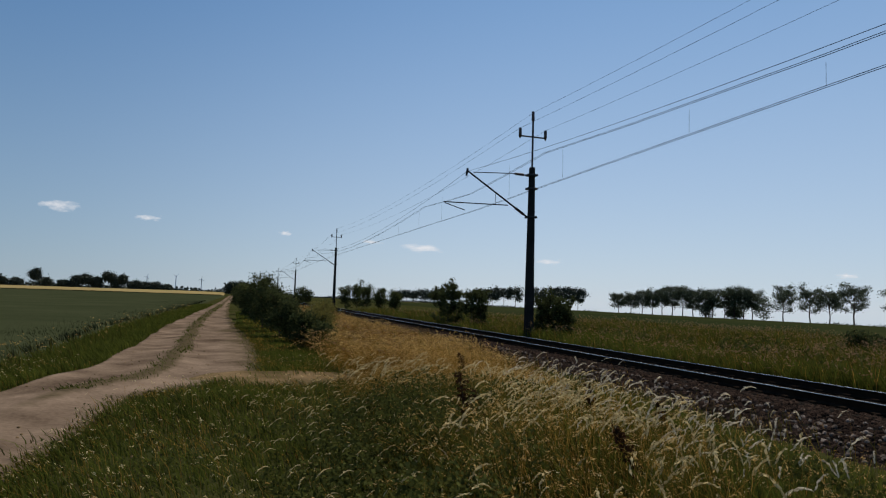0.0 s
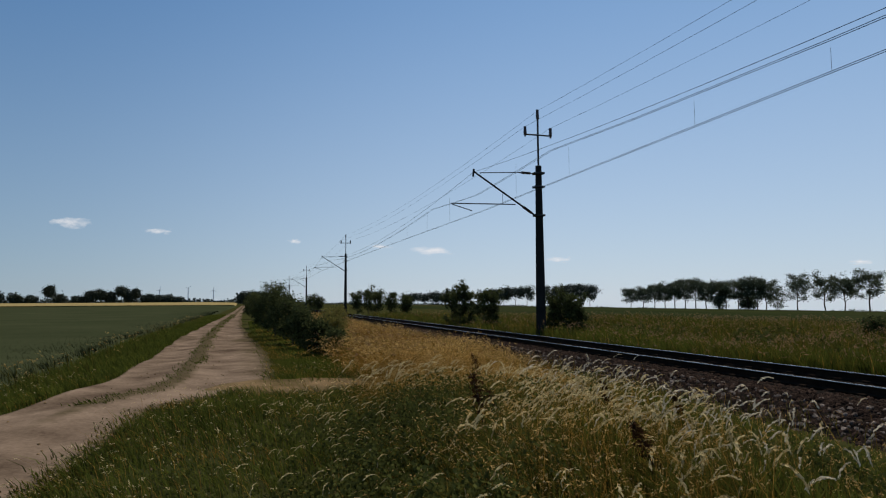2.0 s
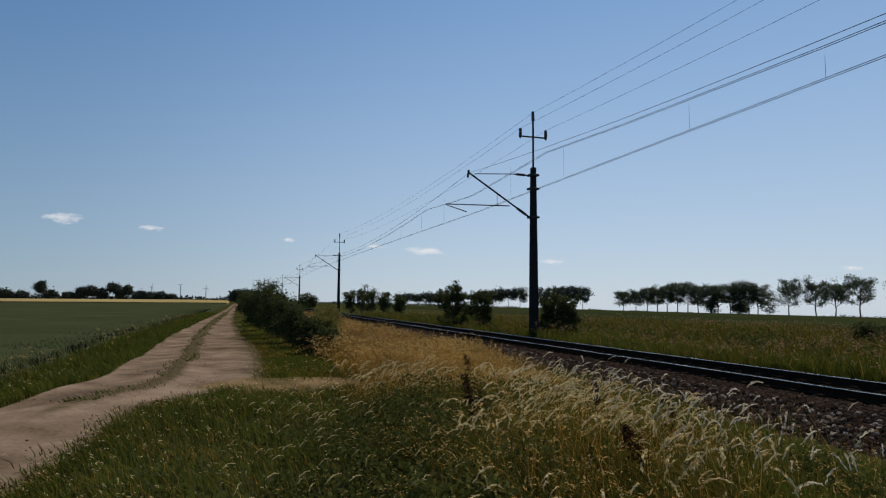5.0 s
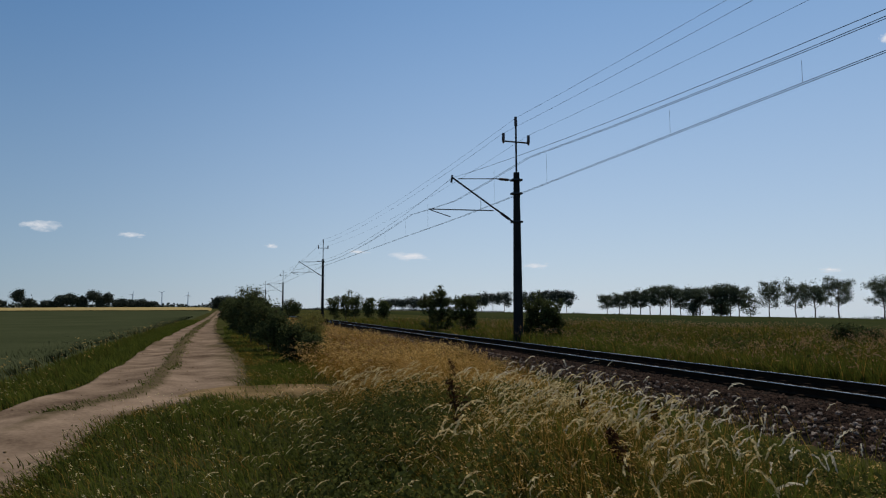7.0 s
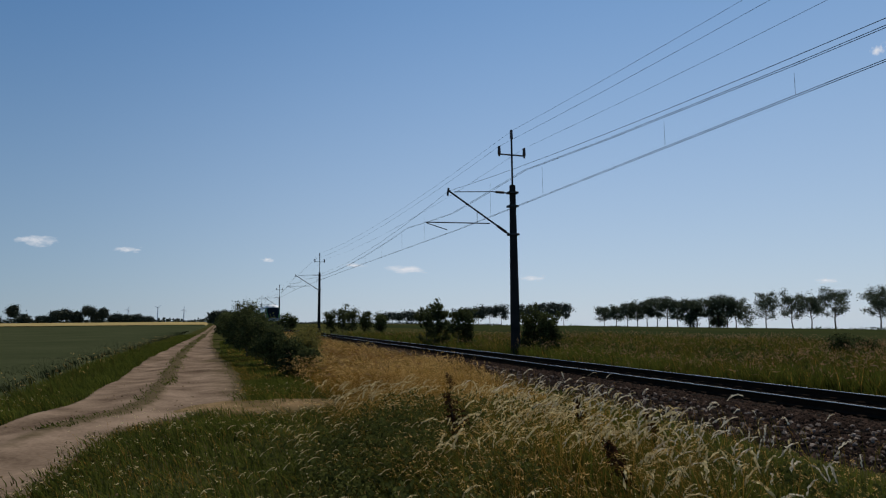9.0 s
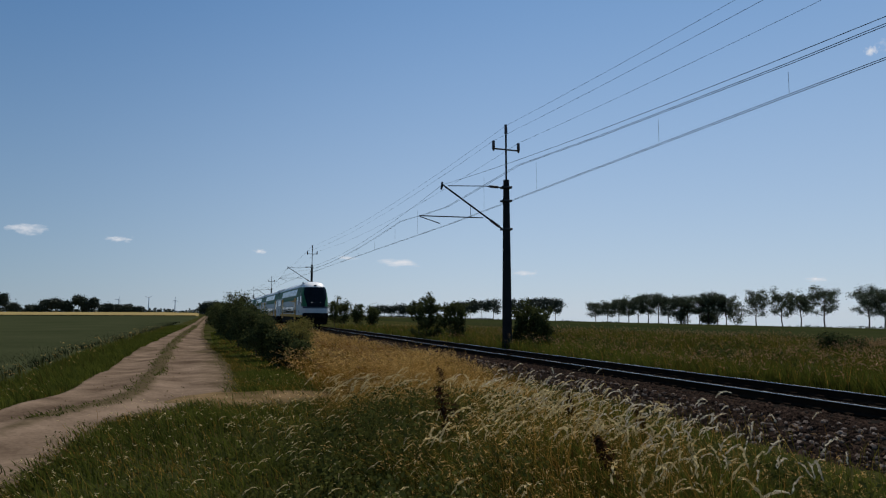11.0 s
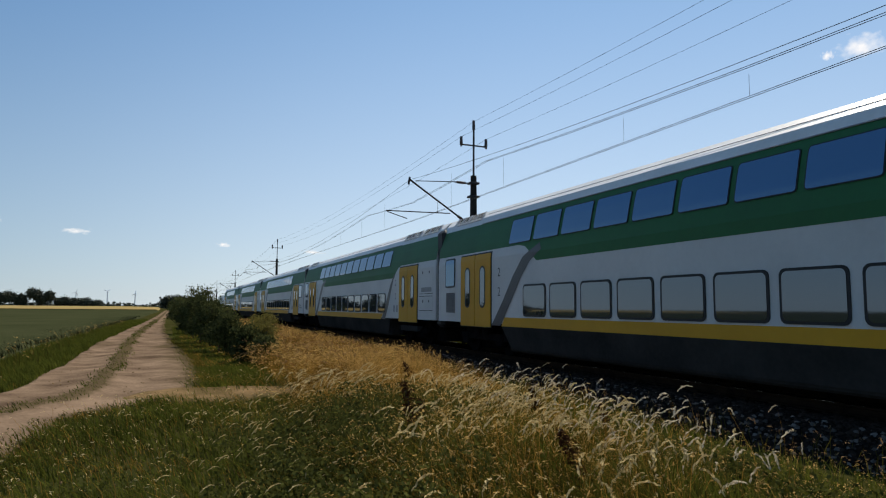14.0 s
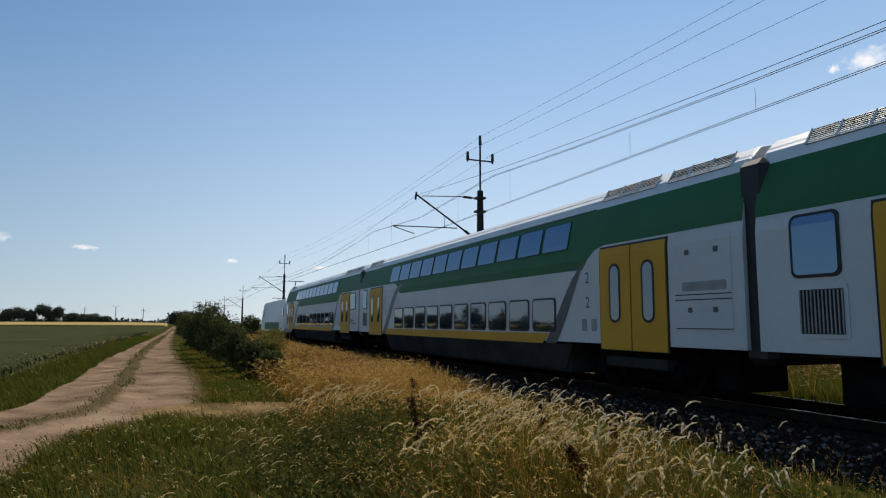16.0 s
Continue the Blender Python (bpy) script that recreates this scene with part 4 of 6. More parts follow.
        for k in range(8):
            u = 7.75 + 1.40 * k
            window(c, u, u + 1.18, 1.38, 2.18, s)
        for k in range(11):
            u = 5.80 + 1.41 * k
            window(c, u, u + 1.28, 3.38, 4.13, s, 0.07)
        door(c, 5.72, 7.15, 0.72, 3.10, s)
        door(c, 19.05, 20.8, 0.72, 3.12, s)
        window(c, 3.38, 4.55, 2.30, 3.26, s)
        cw = part("cab_window", panel(bmesh.new(), [(2.15, 2.50), (2.15, 3.32), (1.35, 3.36), (1.12, 3.22), (0.92, 2.92), (0.78, 2.46)], s, 0.012, 0.03), M_RUBBER, c)
        part("pane", panel(bmesh.new(), [(2.08, 2.57), (2.08, 3.25), (1.48, 3.28), (1.48, 2.55)], s, 0.017), M_GLASS, cw)
        part("pane", panel(bmesh.new(), [(1.40, 2.55), (1.40, 3.28), (1.34, 3.29), (1.17, 3.16), (1.0, 2.88), (0.88, 2.53)], s, 0.017), M_GLASS, cw)
        crest = part("crest_decal", panel(bmesh.new(), [(2.58, 2.85), (2.58, 2.50), (2.74, 2.28), (2.90, 2.50), (2.90, 2.85)], s, 0.010), M_SWOOSH, c, "small faded red and grey shield decal")
        part("crest_field", panel(bmesh.new(), [(2.63, 2.74), (2.63, 2.52), (2.74, 2.40), (2.85, 2.52), (2.85, 2.74)], s, 0.013), M_DECALR, crest)
        emblem(c, 3.42, 1.36, s)
        louvre = part("side_louvre", panel(bmesh.new(), round_rect(2.58, 2.98, 3.70, 4.14, 0.02, 1), s, 0.010), M_RUBBER, c, "dark louvred side vent")
        for k in range(6):
            part("louvre_slat", panel(bmesh.new(), round_rect(2.60, 2.96, 3.72 + 0.07 * k, 3.76 + 0.07 * k, 0.004, 1), s, 0.018, 0.008), M_SKIRT, louvre)
        window(c, L - 1.92, L - 1.22, 2.25, 3.18, s)
        window(c, L - 3.66, L - 2.42, 2.25, 3.22, s)
        window(c, L - 4.64, L - 3.82, 2.27, 3.24, s)
        grille(c, L - 1.85, L - 1.1, 1.3, 2.06, s)
        # flower decal
        fl = part("leaf_decal", panel(bmesh.new(), [(20.98, 1.42), (21.3, 1.36), (21.65, 1.44), (21.95, 1.62), (21.6, 1.66), (21.25, 1.60)], s, 0.012), M_DECALG, c, "green leaf decal")
        for du, dz, a, ln, m in ((0.0, 0.40, 20, 0.5, M_PETAL), (0.0, 0.40, 62, 0.55, M_PETAL), (0.0, 0.40, 105, 0.6, M_PETAL), (0.0, 0.40, 150, 0.5, M_PETAL), (0.1, 0.62, 80, 0.75, M_GRILLE), (-0.1, 0.62, 118, 0.6, M_GRILLE)):
            ca, sa = math.cos(radians(a)), math.sin(radians(a))
            pet = [(21.35 + du + p * ca * ln - q * sa * 0.075, 1.45 + dz + p * sa * ln + q * ca * 0.075) for p, q in ((0.08, 0), (0.3, -0.8), (0.6, -1), (0.85, -0.5), (1, 0), (0.85, 0.5), (0.6, 1), (0.3, 0.8))]
            part("petal", panel(bmesh.new(), pet, s, 0.012 + 0.0005 * a / 20), m, fl)
        glyph_two(c, 7.45 if s < 0 else 7.25, 2.5, s)
        for u in (5.28, 4.62):
            part("side_hatch", panel(bmesh.new(), round_rect(u, u + 0.2, 1.40, 1.76, 0.03), s, 0.012), M_GRILLE, c)
    for u in (3.6, L - 3.4):
        bogie(c, u)
    roof_kit(c, 2.56, 3.9)
    gutters(c, 4.0, L - 4.6)
    roof_kit(c, L - 2.2, L - 0.6)
    roof_kit(c, L - 4.4, L - 2.5)
    for u in (5.6, 6.6):
        bm = bmesh.new()
        tube(bm, [(-0.6, u, 4.76), (-0.6, u, 4.92)], 0.025, 6)
        box(bm, (-0.64, u - 0.05, 4.9), (-0.56, u + 0.05, 4.96), 0.01)
        part("roof_aerial", bm, M_UNDER, c)
    return c


def locomotive():
    c = thing("electric_locomotive", "grey electric locomotive pushing at the rear of the train", "locomotive")
    bm = bmesh.new()
    prof = [(0.3, 0.55), (18.5, 0.55), (18.6, 2.0), (18.0, 3.4), (17.4, 3.75), (1.5, 3.75), (0.9, 3.4), (0.3, 2.0)]
    for s in (-1, 1):
        for u, z in prof:
            bm.verts.new((s * (1.45 if z < 3 else 1.25), u, z))
    bm.verts.ensure_lookup_table()
    n = len(prof)
    a, b = bm.verts[:n], bm.verts[n:]
    bm.faces.new(a)
    bm.faces.new(b[::-1])
    for i in range(n):
        bm.faces.new((a[i], b[i], b[(i + 1) % n], a[(i + 1) % n]))
    bmesh.ops.bevel(bm, geom=bm.edges[:], offset=0.08, segments=2, affect="EDGES")
    bmesh.ops.recalc_face_normals(bm, faces=bm.faces)
    part("body", bm, M_LOCO, c)
    for s in (-1, 1):
        bm = bmesh.new()
        box(bm, (s * 1.452 - 0.02, 4.0, 0.75), (s * 1.452 + 0.02, 15.0, 1.5), 0.01)
        part("side_stripe", bm, M_GREEN, c)
        for u in (1.2, 16.6):
            bm = bmesh.new()
            box(bm, (s * 1.45 - 0.02, u, 2.1), (s * 1.45 + 0.02, u + 0.8, 2.9), 0.01)
            part("cab_window", bm, M_GLASS, c)
    for u in (4.0, 14.8):
        bogie(c, u)
    for u, up in ((3.2, 1.6), (14.5, 0.3)):
        bm = bmesh.new()
        tube(bm, [(0, u, 3.8), (0, u + 1.0, 3.9 + up * 0.5), (0, u, 3.95 + up)], 0.05, 6)
        tube(bm, [(-0.8, u, 3.97 + up), (0.8, u, 3.97 + up)], 0.04, 6)
        box(bm, (-0.7, u - 0.6, 3.74), (0.7, u + 1.2, 3.9), 0.03)
        part("pantograph", bm, M_STEEL, c)
    return c


first = middle_coach(True)
second = middle_coach(False)
train = [(cab_coach(), 0.0), (second, L), (first, 2 * L), (copy_thing(second, Matrix()), 3 * L), (copy_thing(first, Matrix()), 4 * L), (copy_thing(second, Matrix()), 5 * L), (locomotive(), 6 * L)]

# where the front of the train is along the track
FRONT = [(0.0, 437.6), (6.0, 237.0), (9.0, 136.8), (10.5, 86.6), (11.5, 53.2), (12.0, 36.6), (12.5, 18.9), (13.0, 2.7), (13.5, -14.1), (14.0, -30.9), (14.5, -47.6), (15.0, -64.2), (15.5, -81.1), (16.0, -98.75)]


# ================= trees and shrubs =================
def leaf_quads(centers, size, rng_, droop=0.3):
    """Small folded leaf quads round the given centres."""
    n = len(centers)
    d = rng_.normal(0, 1, (n, 3))
    d[:, 2] -= droop
    d /= np.linalg.norm(d, axis=1)[:, None] + 1e-9
    e = np.cross(d, rng_.normal(0, 1, (n, 3)))
    e /= np.linalg.norm(e, axis=1)[:, None] + 1e-9
    s = size * rng_.uniform(0.6, 1.4, (n, 1))
    v = np.stack([centers, centers + d * s * 0.5 + e * s * 0.33, centers + d * s, centers + d * s * 0.5 - e * s * 0.33], 1)
    return v.reshape(-1, 3), np.arange(n * 4).reshape(-1, 4)


def limb_paths(height, spread, limbs, first, rng_, lean=0.0, up=0.6):
    """A trunk and limbs with twigs as lists of points, and the twig ends."""
    trunk = [Vector((lean * height * f * f + rng_.normal(0, 0.01) * height, rng_.normal(0, 0.01) * height, height * f)) for f in (0, 0.25, 0.5, 0.75, 0.95)]
    paths, ends = [(trunk, 1.0)], []
    for k in range(limbs):
        f = first + (0.95 - first) * (k + rng_.uniform(0, 0.9)) / limbs
        i = min(3, int(f * 4))
        p0 = trunk[i].lerp(trunk[i + 1], f * 4 - i if i < 3 else min(1, (f - 0.75) / 0.2))
        a = k * 2.4 + rng_.uniform(-0.5, 0.5)
        r = spread * (0.55 + 0.5 * math.sin(math.pi * min(1, (f - first) / (1.02 - first) * 0.8 + 0.2))) * rng_.uniform(0.7, 1.15)
        tip = p0 + Vector((math.cos(a) * r, math.sin(a) * r, r * up * rng_.uniform(0.5, 1.3)))
        mid = p0.lerp(tip, 0.5) + Vector((0, 0, -0.06 * r))
        paths.append(([p0, mid, tip], 0.4))
        ends += [tip, mid.lerp(tip, 0.45), mid + Vector((rng_.normal(0, 0.1 * r), rng_.normal(0, 0.1 * r), 0.12 * r))]
        for j in range(3):
            q = mid.lerp(tip, rng_.uniform(0, 0.9))
            e = q + Vector((rng_.normal(0, 0.3 * r), rng_.normal(0, 0.3 * r), rng_.uniform(0.0, 0.45) * r))
            paths.append(([q, e], 0.18))
            ends.append(e)
    ends.append(trunk[-1])
    return paths, ends


def tree(name, x, y, height, spread, seed, label, category="tree", group="", limbs=11, first=0.35, leaves=1500, leaf=0.3, clump=0.9, mat=None, thick=0.02, up=0.6, lean=0.0, squash=1.0):
    r = np.random.default_rng(seed)
    z = float(gz(x, y)) - 0.05
    t = thing(name, label, category, group, at=(x, y, z))
    paths, ends = limb_paths(height, spread, limbs, first, r, lean, up)
    bm = bmesh.new()
    r0 = height * thick
    for pts, k in paths:
        n = len(pts)
        tube(bm, pts, [max(0.008, r0 * k * (1 - 0.8 * i / (n - 1))) for i in range(n)], 6 if k > 0.3 else 4, False)
    part("trunk", bm, M_BARK, t, smooth=True)
    e = np.array([list(p) for p in ends])
    w = r.uniform(0.4, 1.0, len(e))
    pick = r.choice(len(e), leaves, p=w / w.sum())
    c = e[pick] + r.normal(0, 1, (leaves, 3)) * clump * np.array([0.5, 0.5, 0.36 * squash])
    c = c[c[:, 2] > 0.05 * height]
    v, f = leaf_quads(c, leaf, r)
    soup("crown", v, f, mat or M_LEAF, parent=t)
    return t


def polar(az_deg, d):
    return d * math.sin(radians(az_deg)), d * math.cos(radians(az_deg))


ROW = "slender roadside tree with a light crown and bare lower trunk"
# azimuth, top elevation, spread: the row of roadside trees to the east
ALLEY = [(33.0, 0.85, 2.8), (34.0, 1.0, 2.8), (34.9, 1.2, 2.8), (35.7, 1.3, 2.8), (36.5, 1.5, 3.2), (37.3, 1.65, 3.4), (38.1, 1.7, 3.4), (38.9, 1.5, 3.0), (39.8, 1.5, 3.0), (40.4, 1.45, 3.0), (41.3, 1.62, 3.2), (42.0, 1.7, 3.0), (42.7, 1.65, 3.0), (43.3, 1.55, 2.8), (45.5, 1.83, 3.6), (47.3, 1.85, 3.4), (48.6, 1.75, 3.0), (50.2, 2.18, 3.9), (53.0, 1.95, 3.4), (54.0, 1.9, 3.3), (55.2, 1.75, 3.4), (56.6, 2.05, 3.3), (57.8, 2.0, 3.0), (59.4, 2.1, 3.6), (61.5, 2.1, 3.6)]
for k, (a, e, s) in enumerate(ALLEY):
    d = 300 - (a - 29) * 3.2
    x, y = polar(a, d)
    h = EYE.z + d * math.tan(radians(e)) - float(gz(x, y))
    tree("roadside_tree", x, y, h * 0.85, s * 1.08, 100 + k, ROW, "tree", "roadside tree row", limbs=15, first=0.30, leaves=4800, leaf=0.36, clump=1.2, thick=0.024, up=0.8, squash=1.0, lean=random.uniform(-0.03, 0.05))
for k, (a, h, s) in enumerate([(39.9, 4.5, 1.6), (42.1, 3.0, 2.4), (44.1, 8.0, 2.0), (41.9, 3.2, 1.8)]):
    x, y = polar(a, 262)
    tree("roadside_shrub", x, y, h, s, 160 + k, "dense dark shrub between the roadside trees", "shrub", "roadside tree row", limbs=9, first=0.1, leaves=1200, leaf=0.5, clump=1.6, thick=0.02)
# more distant dense grove
for k, (a, e, s) in enumerate([(15.0, 0.25, 5), (16.2, 0.35, 5), (22.2, 0.85, 5), (23.2, 0.95, 5), (24.2, 1.0, 5), (26.0, 0.8, 5), (27.2, 0.95, 5.5), (28.1, 1.05, 6), (28.9, 1.1, 6), (29.6, 1.0, 5), (17.2, 0.3, 5), (18.6, 0.3, 5), (13.8, 0.2, 4), (20.6, 0.5, 5), (21.4, 0.6, 5)]):
    d = 410
    x, y = polar(a, d)
    h = max(3.0, EYE.z + d * math.tan(radians(e)) - float(gz(x, y)))
    tree("grove_tree", x, y, h * 0.95, s, 200 + k, "dark broad tree in a distant grove", "tree", "distant grove", limbs=12, first=0.36, leaves=2600, leaf=0.7, clump=1.9, thick=0.018, mat=M_FARLEAF)
# far trees behind the west fields: azimuth, top elevation, spread
WEST = [(-19, 0.6, 5), (-17.8, 0.9, 5), (-16.6, 0.5, 5), (-15.6, 0.4, 4), (-14.46, 1.38, 3.6), (-13.7, 0.5, 4), (-11.8, 0.85, 4.5), (-11.1, 1.05, 5), (-10.4, 0.85, 4.5), (-9.56, 1.33, 5), (-8.95, 0.95, 4), (-8.5, 1.2, 2.4), (-7.7, 0.55, 4), (-7.0, 0.5, 4), (-6.2, 0.5, 4), (-5.4, 0.3, 3), (-12.6, 0.4, 3), (-20.5, 1.0, 6), (-22.5, 0.8, 6), (-0.3, 0.75, 4), (0.5, 0.9, 4.5), (1.0, 0.6, 4)]
for k, (a, e, s) in enumerate(WEST):
    d = 440 if a < -1 else 360
    x, y = polar(a, d)
    h = EYE.z + d * math.tan(radians(e)) - float(gz(x, y))
    hi = e > 1.15
    tree("far_tree", x, y, h * 0.80, s * 0.62, 240 + k, "dark far-off tree at the field's edge", "tree", "trees behind the field", limbs=11, first=0.45 if hi else 0.15, leaves=3000, leaf=0.75, clump=1.7, thick=0.018, mat=M_FARLEAF)
# low hedge line along the far field edge
n = 5200
a = rng.uniform(-30, 1, n)
d = 452 + rng.normal(0, 5, n)
hh = 1.9 + 1.2 * np.sin(a * 2.1) * np.sin(a * 0.7)
x, y = d * np.sin(np.radians(a)), d * np.cos(np.radians(a))
c = np.stack([x, y, gz(x, y) + rng.uniform(0, 1, n) * hh], -1)
v, f = leaf_quads(c, 1.5, rng)
soup("far_hedge", v, f, M_FARLEAF, "dark hedge line behind the far fields", "hedge", "stuff")
n = 11000
a = rng.uniform(3, 70, n)
d = 620 + rng.normal(0, 8, n)
x, y = d * np.sin(np.radians(a)), d * np.cos(np.radians(a))
c = np.stack([x, y, gz(x, y) + rng.uniform(0, 1, n) * (1.0 + 3.0 * smooth01(44, 52, a) + 0.6 * np.sin(a * 1.7))], -1)
v, f = leaf_quads(c, 1.3, rng)
soup("far_wood", v, f, M_FARLEAF, "hazy far woodland along the eastern horizon", "woodland", "stuff")

# wood behind the camera that closes the plain and shows in the coach windows
n = 9000
a = rng.uniform(110, 290, n)
d = 330 + rng.normal(0, 10, n)
x, y = d * np.sin(np.radians(a)), d * np.cos(np.radians(a))
c = np.stack([x, y, gz(x, y) + rng.uniform(0, 1, n) * (8 + 3 * np.sin(a * 0.21) + 2 * np.sin(a * 0.9))], -1)
v, f = leaf_quads(c, 2.2, rng)
soup("west_wood", v, f, M_FARLEAF, "dark woodland edge behind the western plain", "woodland", "stuff")

# shrubs beside the road: x, y, height, spread
for k, (x, y, h, s) in enumerate([(0.7, 74.0, 2.1, 1.5), (0.95, 60.0, 2.4, 1.4), (1.15, 49.0, 2.6, 1.3), (1.35, 42.5, 2.8, 1.2), (1.55, 37.0, 3.3, 1.1), (1.75, 33.0, 2.7, 1.0), (2.0, 29.5, 2.2, 0.95), (2.25, 26.8, 1.9, 0.8), (2.45, 23.4, 1.3, 0.6), (2.95, 22.4, 0.95, 0.42)]):
    tree("roadside_bush", x, y, h * 0.78, s * 0.55, 300 + k, "dense dark green bush beside the dirt road", "bush", "bushes by the road", limbs=15, first=0.0, leaves=4800 if y < 40 else 3000, leaf=0.085 if y < 40 else 0.13, clump=0.25, mat=M_BUSH, thick=0.016, up=1.3, squash=1.5, lean=-0.10)
for k, (x, y, h, s) in enumerate([(2.95, 23.6, 1.6, 0.5), (3.25, 25.0, 1.9, 0.6), (3.5, 27.5, 2.0, 0.6)]):
    tree("young_bush", x, y, h * 0.75, s * 0.7, 330 + k, "light green young bush in the dry grass", "bush", "bushes by the road", limbs=11, first=0.05, leaves=2600, leaf=0.065, clump=0.25, mat=M_PALEBUSH, thick=0.012, up=1.3)
# shrubs east of the track
for k, (a, d, h, s) in enumerate([(9.3, 92, 2.8, 1.5), (10.3, 92, 3.3, 1.7), (11.1, 90, 3.1, 1.5), (12.3, 86, 2.6, 1.3), (13.6, 82, 2.3, 1.2), (17.6, 45, 2.6, 1.1), (18.3, 44, 3.2, 1.0), (19.0, 44, 2.6, 1.0), (20.4, 42, 2.4, 1.0), (21.2, 42, 2.3, 0.9), (26.6, 33, 2.0, 0.85), (27.6, 32.5, 2.2, 0.95), (28.5, 33, 1.8, 0.8), (5.4, 120, 2.6, 1.6), (6.0, 116, 2.4, 1.4), (50.4, 33, 0.75, 0.9), (51.8, 34, 0.7, 0.8)]):
    x, y = polar(a, d)
    tree("trackside_bush", x, y, h * 0.86, s * 0.5, 350 + k, "dark upright bush beside the railway", "bush", "bushes by the track", limbs=14, first=0.02, leaves=2900 if d < 60 else 2000, leaf=0.10 if d < 60 else 0.19, clump=0.20 if d < 60 else 0.42, mat=M_BUSH, thick=0.014, up=2.0)

# ================= wind turbines and clouds =================
for k, (a, e, turn) in enumerate([(-6.78, 1.0, 20), (-4.63, 1.15, 55), (-2.66, 0.98, 5)]):
    d = 3000.0
    x, y = polar(a, d)
    hub = EYE.z + d * math.tan(radians(e))
    t = thing("wind_turbine", "far white wind turbine on a slender tower", "wind turbine", "wind turbines", at=(x, y, 0))
    part("tower", tube(bmesh.new(), [(0, 0, -30), (0, 0, hub)], [2.6, 1.6], 8), M_TURBINE, t)
    bm = bmesh.new()
    box(bm, (-2, -5, hub - 2), (2, 5, hub + 2), 0.6)
    part("nacelle", bm, M_TURBINE, t)
    for j in range(3):
        b = radians(turn + 120 * j)
        part("blade", tube(bmesh.new(), [(0, -6, hub), (math.sin(b) * 9, -6, hub + math.cos(b) * 9), (math.sin(b) * 15, -6, hub + math.cos(b) * 15)], [0.7, 1.0, 0.3], 6), M_TURBINE, t)


def cloud(az_, el_, width, height, seed, d=3600.0):
    """A small flat cloud of the sky backdrop: a gently domed patch."""
    bm = bmesh.new()
    bmesh.ops.create_grid(bm, x_segments=12, y_segments=6, size=1.0, matrix=Matrix.Rotation(radians(90), 4, "X"))
    for v in bm.verts:
        v.co.y = 0.15 * (v.co.x ** 2 + v.co.z ** 2)
    x, y = polar(az_, d)
    ob = part("cloud", bm, M_CLOUD, None, smooth=True)
    ob.location = (x, y, EYE.z + d * math.tan(radians(el_)))
    ob.rotation_euler = (0, 0, radians(-az_))
    ob.scale = (d * math.tan(radians(width)) * 0.62, 40.0, d * math.tan(radians(height)) * 0.75)
    return tagged(ob, "small white fair-weather cloud above the horizon", "cloud", "clouds", "stuff")


# azimuth, elevation, width and height in degrees
CLOUDS = [(-13.2, 6.15, 3.2, 0.8), (-7.0, 5.75, 2.2, 0.45), (3.9, 5.2, 1.4, 0.4), (15.9, 4.45, 4.6, 0.7), (11.2, 4.8, 2.2, 0.4), (27.0, 3.5, 2.4, 0.5), (49.8, 2.7, 1.8, 0.4), (56.4, 19.45, 4.0, 2.0), (54.2, 19.15, 1.2, 0.8), (56.5, 14.0, 1.8, 0.8), (56.5, 12.6, 2.0, 1.0)]


for k, (a, e, w, h) in enumerate(CLOUDS):
    cloud(a, e, w, h, 700 + k)


# ================= grass =================
WIND = np.array([-0.75, -0.35])          # the breeze leans the stalks west


def blades(x, y, h, width, lean, r, zoff=0.0, curl=1.0):
    """Bent grass blades: two quads that taper to a tip. Returns verts and quads."""
    n = len(x)
    a = r.uniform(0, 2 * np.pi, n)
    dx, dy = np.cos(a) * lean * 0.65 + WIND[0] * lean * 1.1, np.sin(a) * lean * 0.65 + WIND[1] * lean * 1.1
    b = r.uniform(0, np.pi, n)
    wx, wy = np.cos(b) * width / 2, np.sin(b) * width / 2
    z = gz(x, y) + zoff
    P = lambda f, k, s: np.stack([x + dx * h * f ** 2 * curl + s * wx * k, y + dy * h * f ** 2 * curl + s * wy * k, z + h * f * (1 - 0.12 * lean * f)], -1)
    v = np.stack([P(0.0, 1.0, -1), P(0.0, 1.0, 1), P(0.5, 0.85, -1), P(0.5, 0.85, 1), P(1.0, 0.15, -1), P(1.0, 0.15, 1)], 1)
    f = np.array([(0, 1, 3, 2), (2, 3, 5, 4)])[None] + (np.arange(n) * 6)[:, None, None]
    return v.reshape(-1, 3), f.reshape(-1, 4), P(1.0, 0, 0), np.stack([dx, dy], -1)


def heads(tip, lean, size, r, flecks=5):
    """Nodding seed heads: a drooping line of small flecks at the tip of each stalk."""
    n = len(tip)
    d = np.concatenate([lean * 1.4 + r.normal(0, 0.25, (n, 2)), r.uniform(-0.3, 0.7, (n, 1))], 1)
    d /= np.linalg.norm(d, axis=1)[:, None]
    s = (np.asarray(size) * 1.35 * r.uniform(0.6, 1.4, n))[:, None]
    out = []
    for k in range(flecks):
        f = (k - 0.8) / flecks
        c = tip + d * s * f + np.array([0, 0, -0.55]) * s * max(f, 0) ** 2 + r.normal(0, 0.10, (n, 3)) * s
        e = d + r.normal(0, 0.5, (n, 3))
        g = np.cross(e, r.normal(0, 1, (n, 3)))
        g /= np.linalg.norm(g, axis=1)[:, None] + 1e-9
        w = s * (0.17 - 0.02 * k)
        out += [c, c + e * w + g * w * 0.42, c + e * w * 2.0, c + e * w - g * w * 0.42]
    v = np.stack(out, 1)
    f = (np.arange(flecks * 4).reshape(flecks, 4))[None] + (np.arange(n) * flecks * 4)[:, None, None]
    return v.reshape(-1, 3), f.reshape(-1, 4)


